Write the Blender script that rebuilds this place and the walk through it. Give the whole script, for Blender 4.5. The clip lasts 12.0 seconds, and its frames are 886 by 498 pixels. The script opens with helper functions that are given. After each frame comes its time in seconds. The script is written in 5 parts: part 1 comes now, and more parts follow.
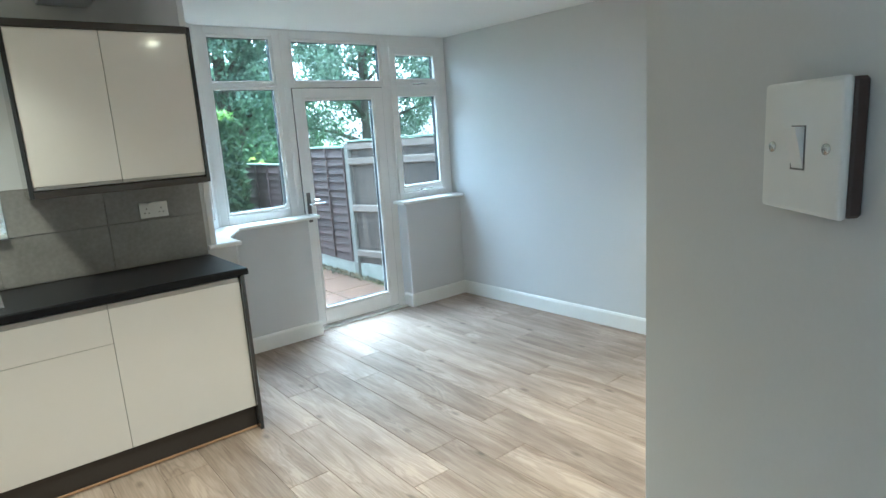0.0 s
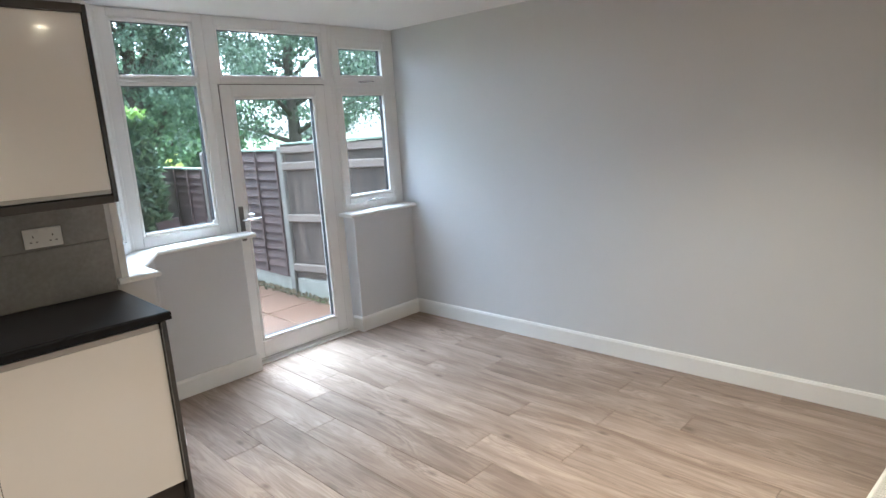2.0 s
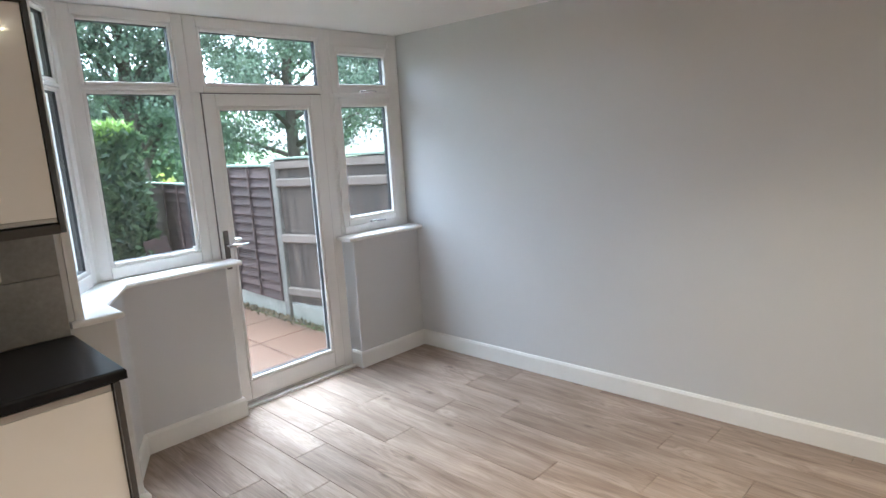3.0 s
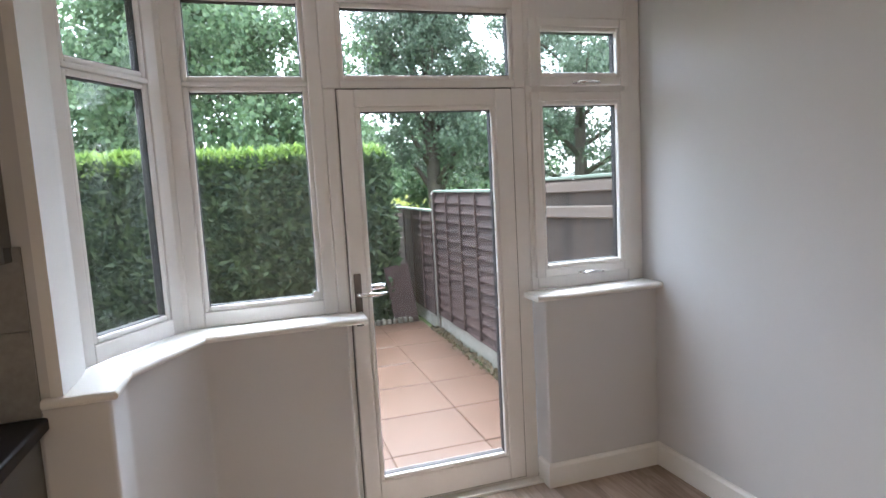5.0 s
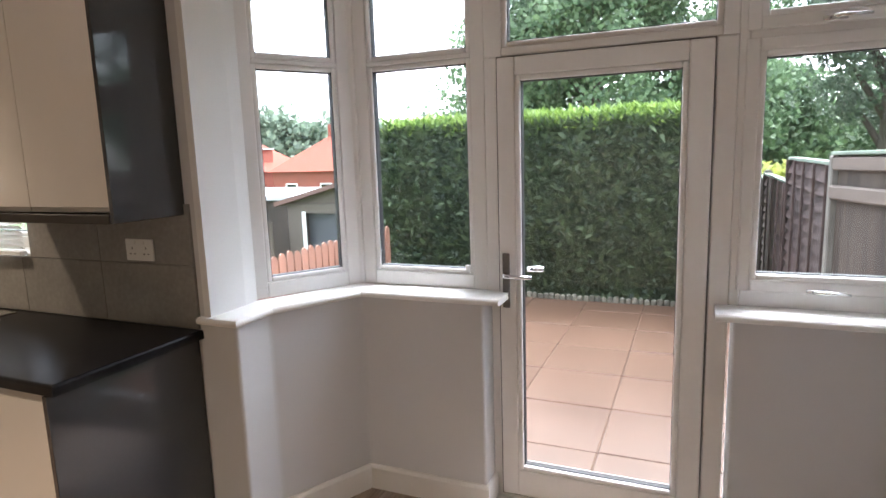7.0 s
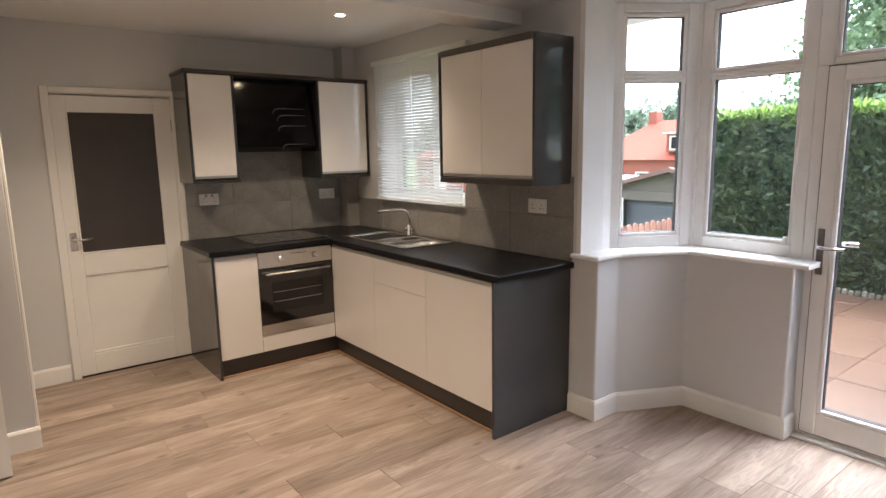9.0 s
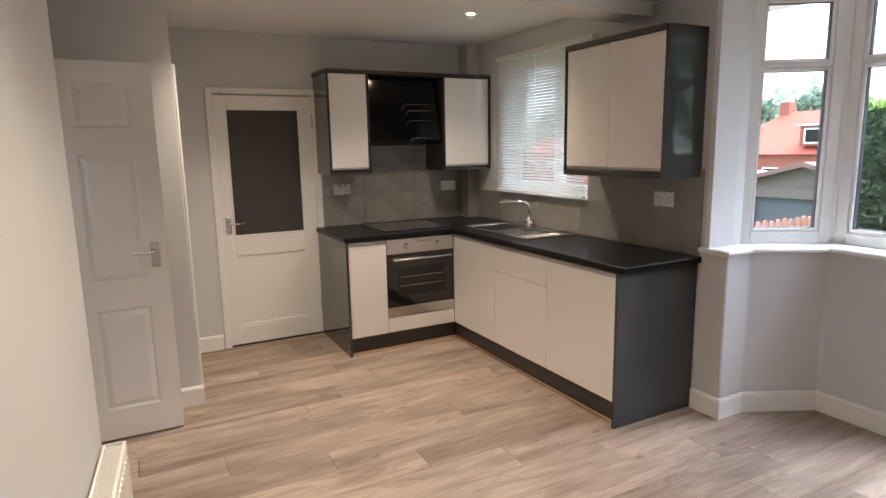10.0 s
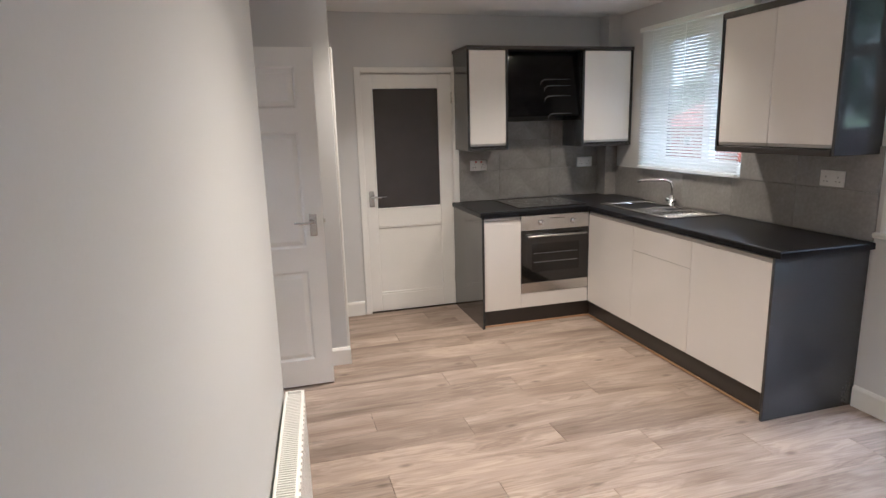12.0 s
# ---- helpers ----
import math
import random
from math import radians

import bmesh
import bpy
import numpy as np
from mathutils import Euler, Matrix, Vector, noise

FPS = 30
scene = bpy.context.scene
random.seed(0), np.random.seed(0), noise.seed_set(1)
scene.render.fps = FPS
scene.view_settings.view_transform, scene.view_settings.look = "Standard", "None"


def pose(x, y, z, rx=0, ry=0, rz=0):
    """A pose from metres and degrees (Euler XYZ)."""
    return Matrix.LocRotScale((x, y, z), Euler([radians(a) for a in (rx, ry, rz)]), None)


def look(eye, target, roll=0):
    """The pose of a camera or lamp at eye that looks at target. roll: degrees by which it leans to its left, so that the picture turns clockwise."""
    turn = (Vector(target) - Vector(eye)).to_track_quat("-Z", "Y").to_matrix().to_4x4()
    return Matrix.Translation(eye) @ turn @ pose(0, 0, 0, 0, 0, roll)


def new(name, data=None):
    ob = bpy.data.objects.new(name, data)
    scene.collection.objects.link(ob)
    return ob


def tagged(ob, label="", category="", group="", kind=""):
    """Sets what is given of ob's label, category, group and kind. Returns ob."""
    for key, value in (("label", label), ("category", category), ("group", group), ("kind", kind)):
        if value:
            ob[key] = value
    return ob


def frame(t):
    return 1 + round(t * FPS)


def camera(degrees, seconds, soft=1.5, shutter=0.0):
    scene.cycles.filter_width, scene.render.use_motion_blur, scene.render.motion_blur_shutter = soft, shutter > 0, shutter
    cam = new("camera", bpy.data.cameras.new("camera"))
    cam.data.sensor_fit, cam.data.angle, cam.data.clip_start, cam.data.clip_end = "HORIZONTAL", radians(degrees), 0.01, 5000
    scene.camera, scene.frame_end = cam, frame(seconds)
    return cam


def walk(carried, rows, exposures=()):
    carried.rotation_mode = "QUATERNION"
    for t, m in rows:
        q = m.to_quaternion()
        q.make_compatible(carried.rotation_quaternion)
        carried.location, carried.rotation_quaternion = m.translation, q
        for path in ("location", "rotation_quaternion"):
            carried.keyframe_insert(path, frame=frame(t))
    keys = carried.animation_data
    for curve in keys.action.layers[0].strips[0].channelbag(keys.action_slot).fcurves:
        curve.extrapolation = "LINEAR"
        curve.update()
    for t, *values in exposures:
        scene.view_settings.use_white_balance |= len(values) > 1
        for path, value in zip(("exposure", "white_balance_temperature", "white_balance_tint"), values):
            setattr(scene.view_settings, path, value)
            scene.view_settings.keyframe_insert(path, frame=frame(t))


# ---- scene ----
cam = camera(73.4, 12.0)
PATH = [
    (0, (-0.164, -0.573, 1.546), (1.049, 0.967, 1.151), -3.8),
    (0.5, (-0.159, -0.426, 1.576), (1.146, 1.033, 1.164), -3.5),
    (1, (-0.146, -0.302, 1.577), (1.167, 1.149, 1.158), -3.5),
    (1.5, (-0.084, -0.164, 1.559), (1.252, 1.265, 1.143), -3.7),
    (2, (0.034, -0.026, 1.598), (1.423, 1.351, 1.182), -3.5),
    (2.5, (0.149, 0.13, 1.622), (1.57, 1.481, 1.225), -3.2),
    (4.5, (1.182, 1.048, 1.513), (2.122, 2.798, 1.279), -3.3),
    (5, (1.525, 1.153, 1.502), (2.111, 3.052, 1.281), -3.1),
    (5.5, (1.854, 1.274, 1.463), (2.062, 3.252, 1.258), -2.9),
    (6, (2.096, 1.434, 1.45), (1.958, 3.417, 1.229), -2.4),
    (6.5, (2.368, 1.455, 1.494), (1.887, 3.377, 1.222), -2.0),
    (8.5, (3.091, 0.598, 1.587), (1.699, 1.992, 1.244), -1.4),
    (9, (3.091, 0.403, 1.547), (1.533, 1.614, 1.22), -1.0),
    (9.5, (3.114, 0.292, 1.541), (1.435, 1.327, 1.209), -1.0),
    (10, (3.148, 0.229, 1.541), (1.402, 1.144, 1.202), -1.1),
    (10.5, (3.159, 0.188, 1.501), (1.366, 1.009, 1.164), -1.1),
    (11, (3.171, 0.147, 1.522), (1.341, 0.866, 1.158), -1.2),
    (11.5, (3.177, 0.127, 1.544), (1.313, 0.736, 1.15), -1.4),
    (12, (3.162, 0.114, 1.556), (1.278, 0.646, 1.145), -1.6),
]
LOOK = [(0.0, 3.88, 4550, -11), (0.5, 3.8, 4720, -5), (2.5, 3.68, 5150, 2), (4.5, 3.46, 5520, 7), (6.2, 3.33, 5880, 10), (9.0, 3.50, 5820, 11), (11.0, 3.60, 5180, 9), (12.0, 3.74, 5020, 8)]
walk(cam, [(t, look(eye, target, roll)) for t, eye, target, roll in PATH], LOOK)
# ---- world and light ----
world = bpy.data.worlds.new("overcast")
scene.world = world
world.use_nodes = True
wn, wl = world.node_tree.nodes, world.node_tree.links
sky = wn.new("ShaderNodeTexSky")
sky.sky_type = 'NISHITA'
sky.sun_disc = False
sky.sun_elevation, sky.sun_rotation = radians(67), radians(20)
sky.dust_density, sky.air_density = 4.0, 1.0
pale = wn.new("ShaderNodeHueSaturation")
pale.inputs["Saturation"].default_value = 0.22
wl.new(sky.outputs[0], pale.inputs["Color"])
wl.new(pale.outputs[0], wn["Background"].inputs["Color"])
wn["Background"].inputs["Strength"].default_value = 0.15

sun_data = bpy.data.lights.new("sun", 'SUN')
sun_data.energy, sun_data.angle, sun_data.color = 0.12, radians(60), (1.0, 0.97, 0.93)
sun = new("sun", sun_data)
sun.matrix_world = look((0, 0, 30), (-0.145 * 20, -0.399 * 20, 30 - 20))


def spot_lamp(x, y, z, watts):
    d = bpy.data.lights.new("downlight_bulb", 'SPOT')
    d.energy, d.color, d.spot_size, d.spot_blend, d.shadow_soft_size = watts, (1.0, 0.75, 0.49), radians(125), 1.0, 0.09
    o = new("downlight_bulb", d)
    o.matrix_world = look((x, y, z), (x, y, 0))
    return o


# ---- materials ----
def nodes_of(name):
    m = bpy.data.materials.new(name)
    m.use_nodes = True
    return m, m.node_tree.nodes, m.node_tree.links, m.node_tree.nodes["Principled BSDF"]


def mat(name, color, rough=0.5, metal=0.0, vary=0.06, scale=3.0, fine=60.0, bump=0.05, coat=0.0, spread=0.0, dist=0.002):
    """A surface with broad and fine variation, in metres of the object's own space."""
    m, n, l, p = nodes_of(name)
    tc = n.new("ShaderNodeTexCoord")
    big = n.new("ShaderNodeTexNoise")
    big.inputs["Scale"].default_value, big.inputs["Detail"].default_value = scale, 5
    small = n.new("ShaderNodeTexNoise")
    small.inputs["Scale"].default_value, small.inputs["Detail"].default_value = fine, 3
    l.new(tc.outputs["Object"], big.inputs["Vector"])
    l.new(tc.outputs["Object"], small.inputs["Vector"])
    mix = n.new("ShaderNodeMix")
    mix.data_type = 'FLOAT'
    mix.inputs[0].default_value = 0.35
    l.new(big.outputs["Fac"], mix.inputs[2])
    l.new(small.outputs["Fac"], mix.inputs[3])
    ramp = n.new("ShaderNodeValToRGB")
    ramp.color_ramp.elements[0].position, ramp.color_ramp.elements[1].position = 0.3, 0.7
    ramp.color_ramp.elements[0].color = (*[max(0, c * (1 - vary)) for c in color], 1)
    ramp.color_ramp.elements[1].color = (*[min(1, c * (1 + vary)) for c in color], 1)
    l.new(mix.outputs[0], ramp.inputs[0])
    last = ramp.outputs[0]
    if spread:
        info = n.new("ShaderNodeObjectInfo")
        span = n.new("ShaderNodeMapRange")
        span.inputs[3].default_value, span.inputs[4].default_value = 1 - spread, 1 + spread
        l.new(info.outputs["Random"], span.inputs[0])
        hsv = n.new("ShaderNodeHueSaturation")
        l.new(span.outputs[0], hsv.inputs["Value"])
        l.new(last, hsv.inputs["Color"])
        last = hsv.outputs[0]
    l.new(last, p.inputs["Base Color"])
    p.inputs["Roughness"].default_value, p.inputs["Metallic"].default_value = rough, metal
    p.inputs["Coat Weight"].default_value, p.inputs["Coat Roughness"].default_value = coat, 0.06
    if bump:
        b = n.new("ShaderNodeBump")
        b.inputs["Strength"].default_value, b.inputs["Distance"].default_value = bump, dist
        l.new(mix.outputs[0], b.inputs["Height"])
        l.new(b.outputs[0], p.inputs["Normal"])
    return m


def wood_floor(name):
    """Grey-brown oak laminate: long grain, cathedral rings and knots, each board its own tone."""
    m, n, l, p = nodes_of(name)
    tc, info = n.new("ShaderNodeTexCoord"), n.new("ShaderNodeObjectInfo")
    shift = n.new("ShaderNodeVectorMath")
    shift.operation = 'MULTIPLY_ADD'
    rnd = n.new("ShaderNodeCombineXYZ")
    for i in (0, 1, 2):
        l.new(info.outputs["Random"], rnd.inputs[i])
    l.new(rnd.outputs[0], shift.inputs[0])
    shift.inputs[1].default_value = (37.0, 53.0, 11.0)
    l.new(tc.outputs["Object"], shift.inputs[2])
    stretch = n.new("ShaderNodeMapping")
    stretch.inputs["Scale"].default_value = (10.0, 1.3, 4.0)
    l.new(shift.outputs[0], stretch.inputs["Vector"])
    broad = n.new("ShaderNodeTexNoise")
    broad.inputs["Scale"].default_value, broad.inputs["Detail"].default_value = 1.0, 4
    broad.inputs["Distortion"].default_value = 0.8
    l.new(stretch.outputs[0], broad.inputs["Vector"])
    rings = n.new("ShaderNodeMath")
    rings.operation = 'MULTIPLY'
    rings.inputs[1].default_value = 62.0
    l.new(broad.outputs["Fac"], rings.inputs[0])
    wave = n.new("ShaderNodeMath")
    wave.operation = 'SINE'
    l.new(rings.outputs[0], wave.inputs[0])
    fmap = n.new("ShaderNodeMapping")
    fmap.inputs["Scale"].default_value = (150.0, 5.0, 20.0)
    l.new(shift.outputs[0], fmap.inputs["Vector"])
    fibre = n.new("ShaderNodeTexNoise")
    fibre.inputs["Scale"].default_value, fibre.inputs["Detail"].default_value = 1.0, 4
    l.new(fmap.outputs[0], fibre.inputs["Vector"])
    kmap = n.new("ShaderNodeMapping")
    kmap.inputs["Scale"].default_value = (5.0, 1.6, 1.0)
    l.new(shift.outputs[0], kmap.inputs["Vector"])
    knots = n.new("ShaderNodeTexNoise")
    knots.inputs["Scale"].default_value, knots.inputs["Detail"].default_value = 1.2, 2
    l.new(kmap.outputs[0], knots.inputs["Vector"])
    ramp = n.new("ShaderNodeValToRGB")
    ramp.color_ramp.elements[0].position, ramp.color_ramp.elements[1].position = 0.33, 0.63
    ramp.color_ramp.elements[0].color, ramp.color_ramp.elements[1].color = (0.184, 0.136, 0.108, 1), (0.446, 0.357, 0.297, 1)
    a = n.new("ShaderNodeMath")
    a.operation = 'MULTIPLY_ADD'
    # the ring figure comes and goes along the boards
    patch = n.new("ShaderNodeMapRange")
    patch.inputs[1].default_value, patch.inputs[2].default_value = 0.40, 0.66
    patch.inputs[3].default_value, patch.inputs[4].default_value = 0.012, 0.125
    l.new(knots.outputs["Fac"], patch.inputs[0])
    l.new(patch.outputs[0], a.inputs[1])
    l.new(wave.outputs[0], a.inputs[0])
    l.new(broad.outputs["Fac"], a.inputs[2])
    b = n.new("ShaderNodeMix")
    b.data_type = 'FLOAT'
    b.inputs[0].default_value = 0.36
    l.new(a.outputs[0], b.inputs[2])
    l.new(fibre.outputs["Fac"], b.inputs[3])
    c = n.new("ShaderNodeMix")
    c.data_type = 'FLOAT'
    c.inputs[0].default_value = 0.30
    l.new(b.outputs[0], c.inputs[2])
    l.new(knots.outputs["Fac"], c.inputs[3])
    l.new(c.outputs[0], ramp.inputs[0])
    tone = n.new("ShaderNodeMapRange")
    tone.inputs[3].default_value, tone.inputs[4].default_value = 0.83, 1.10
    l.new(info.outputs["Random"], tone.inputs[0])
    hsv = n.new("ShaderNodeHueSaturation")
    l.new(tone.outputs[0], hsv.inputs["Value"])
    l.new(ramp.outputs[0], hsv.inputs["Color"])
    # a few small oval knots
    spots = n.new("ShaderNodeTexVoronoi")
    spots.voronoi_dimensions = '2D'
    spots.inputs["Scale"].default_value = 1.0
    smap = n.new("ShaderNodeMapping")
    smap.inputs["Scale"].default_value = (2.4, 1.1, 1.0)
    l.new(shift.outputs[0], smap.inputs["Vector"])
    l.new(smap.outputs[0], spots.inputs["Vector"])
    eye = n.new("ShaderNodeMapRange")
    eye.inputs[1].default_value, eye.inputs[2].default_value = 0.010, 0.050
    eye.inputs[3].default_value, eye.inputs[4].default_value = 0.60, 1.0
    l.new(spots.outputs["Distance"], eye.inputs[0])
    dark = n.new("ShaderNodeMix")
    dark.data_type, dark.blend_type = 'RGBA', 'MULTIPLY'
    dark.inputs[0].default_value = 1.0
    l.new(hsv.outputs[0], dark.inputs[6])
    l.new(eye.outputs[0], dark.inputs[7])
    l.new(dark.outputs[2], p.inputs["Base Color"])
    rr = n.new("ShaderNodeMapRange")
    rr.inputs[3].default_value, rr.inputs[4].default_value = 0.46, 0.62
    l.new(fibre.outputs["Fac"], rr.inputs[0])
    l.new(rr.outputs[0], p.inputs["Roughness"])
    p.inputs["Specular IOR Level"].default_value = 0.15
    bump = n.new("ShaderNodeBump")
    bump.inputs["Strength"].default_value, bump.inputs["Distance"].default_value = 0.12, 0.001
    l.new(b.outputs[0], bump.inputs["Height"])
    l.new(bump.outputs[0], p.inputs["Normal"])
    return m


def glass_mat(name, tint=(0.93, 0.97, 0.95), rough=0.0):
    """A thin pane: clear passage with a mirror-like film by the angle of view."""
    m, n, l, p = nodes_of(name)
    out = n["Material Output"]
    clear, gloss = n.new("ShaderNodeBsdfTransparent"), n.new("ShaderNodeBsdfGlossy")
    clear.inputs[0].default_value = (*tint, 1)
    gloss.inputs["Roughness"].default_value = rough
    face = n.new("ShaderNodeLayerWeight")
    face.inputs[0].default_value = 0.5
    steep = n.new("ShaderNodeMath")
    steep.operation = 'POWER'
    steep.inputs[1].default_value = 4.0
    l.new(face.outputs["Facing"], steep.inputs[0])
    fres = n.new("ShaderNodeMath")
    fres.operation = 'MULTIPLY_ADD'
    fres.inputs[1].default_value, fres.inputs[2].default_value = 0.75, 0.035
    l.new(steep.outputs[0], fres.inputs[0])
    mix = n.new("ShaderNodeMixShader")
    l.new(fres.outputs[0], mix.inputs[0])
    l.new(clear.outputs[0], mix.inputs[1])
    l.new(gloss.outputs[0], mix.inputs[2])
    l.new(mix.outputs[0], out.inputs["Surface"])
    return m


def leaf_mat(name, dark, light):
    m, n, l, p = nodes_of(name)
    geo = n.new("ShaderNodeNewGeometry")
    ramp = n.new("ShaderNodeValToRGB")
    ramp.color_ramp.elements[0].color, ramp.color_ramp.elements[1].color = (*dark, 1), (*light, 1)
    l.new(geo.outputs["Random Per Island"], ramp.inputs[0])
    l.new(ramp.outputs[0], p.inputs["Base Color"])
    p.inputs["Roughness"].default_value = 0.55
    p.inputs["Transmission Weight"].default_value = 0.0
    tr = n.new("ShaderNodeBsdfTranslucent")
    l.new(ramp.outputs[0], tr.inputs[0])
    mix = n.new("ShaderNodeMixShader")
    mix.inputs[0].default_value = 0.35
    l.new(p.outputs[0], mix.inputs[1])
    l.new(tr.outputs[0], mix.inputs[2])
    l.new(mix.outputs[0], n["Material Output"].inputs["Surface"])
    return m


def glow_mat(name, color, strength):
    m, n, l, p = nodes_of(name)
    p.inputs["Emission Color"].default_value, p.inputs["Emission Strength"].default_value = (*color, 1), strength
    return m


GREY = mat("grey_wall_paint", (0.605, 0.605, 0.612), 0.75, vary=0.025, scale=1.3, fine=220, bump=0.10, dist=0.0006)
CEIL = mat("white_ceiling_paint", (0.80, 0.80, 0.79), 0.85, vary=0.02, scale=1.0, fine=150, bump=0.08, dist=0.0006)
WHITE = mat("white_gloss_wood_paint", (0.80, 0.79, 0.77), 0.35, vary=0.03, scale=4, fine=90, bump=0.10, dist=0.0005)
PLASTER = mat("white_plaster_paint", (0.78, 0.78, 0.77), 0.7, vary=0.03, scale=2, fine=120, bump=0.12, dist=0.0008)
UPVC = mat("white_upvc", (0.80, 0.79, 0.775), 0.32, vary=0.03, scale=5, fine=60, bump=0.02)
GASKET = mat("black_rubber_gasket", (0.02, 0.02, 0.022), 0.6)
GLASS = glass_mat("window_glass", (0.985, 0.99, 0.985))
CREAM = mat("white_gloss_cabinet_front", (0.775, 0.748, 0.725), 0.13, vary=0.012, scale=1.5, fine=30, bump=0.01, coat=0.4)
DARK = mat("dark_grey_gloss_panel", (0.036, 0.038, 0.042), 0.06, vary=0.05, scale=2, fine=80, bump=0.01, coat=0.5)
PLINTH = mat("dark_grey_plinth", (0.045, 0.040, 0.038), 0.35, vary=0.08)
LIP = mat("grey_handle_rail", (0.42, 0.41, 0.40), 0.32, metal=0.7, vary=0.03)
WORKTOP = mat("black_laminate_worktop", (0.010, 0.010, 0.012), 0.30, vary=0.35, scale=30, fine=400, bump=0.05)
WORKTOP.node_tree.nodes["Principled BSDF"].inputs["Specular IOR Level"].default_value = 0.14
STEEL = mat("brushed_stainless_steel", (0.62, 0.61, 0.59), 0.26, metal=1.0, vary=0.06, scale=6, fine=200, bump=0.03)
CHROME = mat("chrome", (0.75, 0.75, 0.76), 0.08, metal=1.0, vary=0.02, bump=0)
BLACKGLASS = mat("black_glass", (0.006, 0.006, 0.007), 0.05, vary=0.1, bump=0, coat=0.6)
BLACKMETAL = mat("black_enamel", (0.010, 0.010, 0.011), 0.25, vary=0.1, bump=0.02)
TILE = mat("grey_stone_effect_tile", (0.255, 0.245, 0.237), 0.28, vary=0.26, scale=5, fine=50, bump=0.05, spread=0.05)
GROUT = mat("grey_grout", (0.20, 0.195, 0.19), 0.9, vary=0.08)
SOCKET = mat("white_plastic", (0.80, 0.79, 0.77), 0.3, vary=0.02, bump=0.01)
INK = mat("dark_print", (0.03, 0.03, 0.03), 0.5)
RED = mat("red_switch_plastic", (0.45, 0.03, 0.03), 0.35)
RADIATOR = mat("white_radiator_enamel", (0.80, 0.79, 0.77), 0.3, vary=0.02, bump=0.01)
HOLE = mat("grille_shade", (0.02, 0.02, 0.02), 0.9)
FLOORWOOD = wood_floor("grey_oak_laminate")
SCREED = mat("underlay", (0.05, 0.04, 0.032), 0.9)
BLIND = leaf_mat("white_blind_slat", (0.82, 0.82, 0.80), (0.84, 0.84, 0.82))
BLIND.node_tree.nodes["Mix Shader"].inputs[0].default_value = 0.45
DOORGLASS = mat("obscured_brown_glass", (0.050, 0.043, 0.040), 0.32, vary=0.12, scale=8, fine=260, bump=0.15)
SLAB = mat("damp_red_concrete_slab", (0.100, 0.058, 0.038), 0.30, vary=0.20, scale=2.2, fine=40, bump=0.03, spread=0.10)
MORTAR = mat("sandy_mortar", (0.100, 0.064, 0.045), 0.8, vary=0.3)
CONCRETE = mat("weathered_concrete", (0.27, 0.26, 0.225), 0.85, vary=0.28, scale=5, fine=60, bump=0.35)
FENCEWOOD = mat("brown_stained_fence_board", (0.062, 0.040, 0.035), 0.75, vary=0.40, scale=7, fine=50, bump=0.5, spread=0.22)
CLOSEBOARD = mat("grey_brown_feather_edge_board", (0.060, 0.046, 0.036), 0.8, vary=0.70, scale=14, fine=50, bump=0.5, spread=0.38)
POSTGREY = mat("weathered_fence_post", (0.15, 0.14, 0.12), 0.85, vary=0.3, scale=5, fine=60, bump=0.35)
RAILWOOD = mat("pale_weathered_rail", (0.150, 0.120, 0.098), 0.8, vary=0.38, scale=6, fine=40, bump=0.4)


def grain(m, scale):
    """Draws a material's figure out along one axis, and shifts it from piece to piece."""
    n, l = m.node_tree.nodes, m.node_tree.links
    tc = next(k for k in n if k.bl_idname == "ShaderNodeTexCoord")
    info, moved, drawn = n.new("ShaderNodeObjectInfo"), n.new("ShaderNodeVectorMath"), n.new("ShaderNodeMapping")
    moved.operation = 'MULTIPLY_ADD'
    l.new(info.outputs["Random"], moved.inputs[0])
    moved.inputs[1].default_value = (31.0, 17.0, 43.0)
    l.new(tc.outputs["Object"], moved.inputs[2])
    drawn.inputs["Scale"].default_value = scale
    l.new(moved.outputs[0], drawn.inputs["Vector"])
    for k in [k for k in n if k.bl_idname == "ShaderNodeTexNoise"]:
        l.new(drawn.outputs[0], k.inputs["Vector"])


grain(SLAB, (1, 1, 1))
wet = SLAB.node_tree.nodes.new("ShaderNodeMapRange")
wet.inputs[1].default_value, wet.inputs[2].default_value = 0.28, 0.72
wet.inputs[3].default_value, wet.inputs[4].default_value = 0.30, 0.36
SLAB.node_tree.links.new(next(k for k in SLAB.node_tree.nodes if k.bl_idname == "ShaderNodeTexNoise").outputs["Fac"], wet.inputs[0])
SLAB.node_tree.links.new(wet.outputs[0], SLAB.node_tree.nodes["Principled BSDF"].inputs["Roughness"])
grain(FENCEWOOD, (1, 0.12, 1))
grain(CLOSEBOARD, (1, 1.6, 0.10))
grain(RAILWOOD, (1, 0.10, 1))
EDGE = mat("mossy_edging_concrete", (0.135, 0.125, 0.095), 0.9, vary=0.35, scale=9, fine=60, bump=0.4, spread=0.4)
GREENWOOD = mat("green_treated_capping", (0.20, 0.25, 0.20), 0.8, vary=0.2)
PICKET = mat("red_brown_picket", (0.27, 0.135, 0.09), 0.7, vary=0.2, scale=6, bump=0.3, spread=0.15)
LAWN = mat("rough_grass", (0.075, 0.11, 0.035), 0.9, vary=0.35, scale=0.8, fine=12, bump=0.6, dist=0.03)
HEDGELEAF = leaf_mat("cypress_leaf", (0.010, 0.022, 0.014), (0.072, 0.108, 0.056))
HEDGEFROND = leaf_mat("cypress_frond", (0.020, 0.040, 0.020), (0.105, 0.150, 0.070))
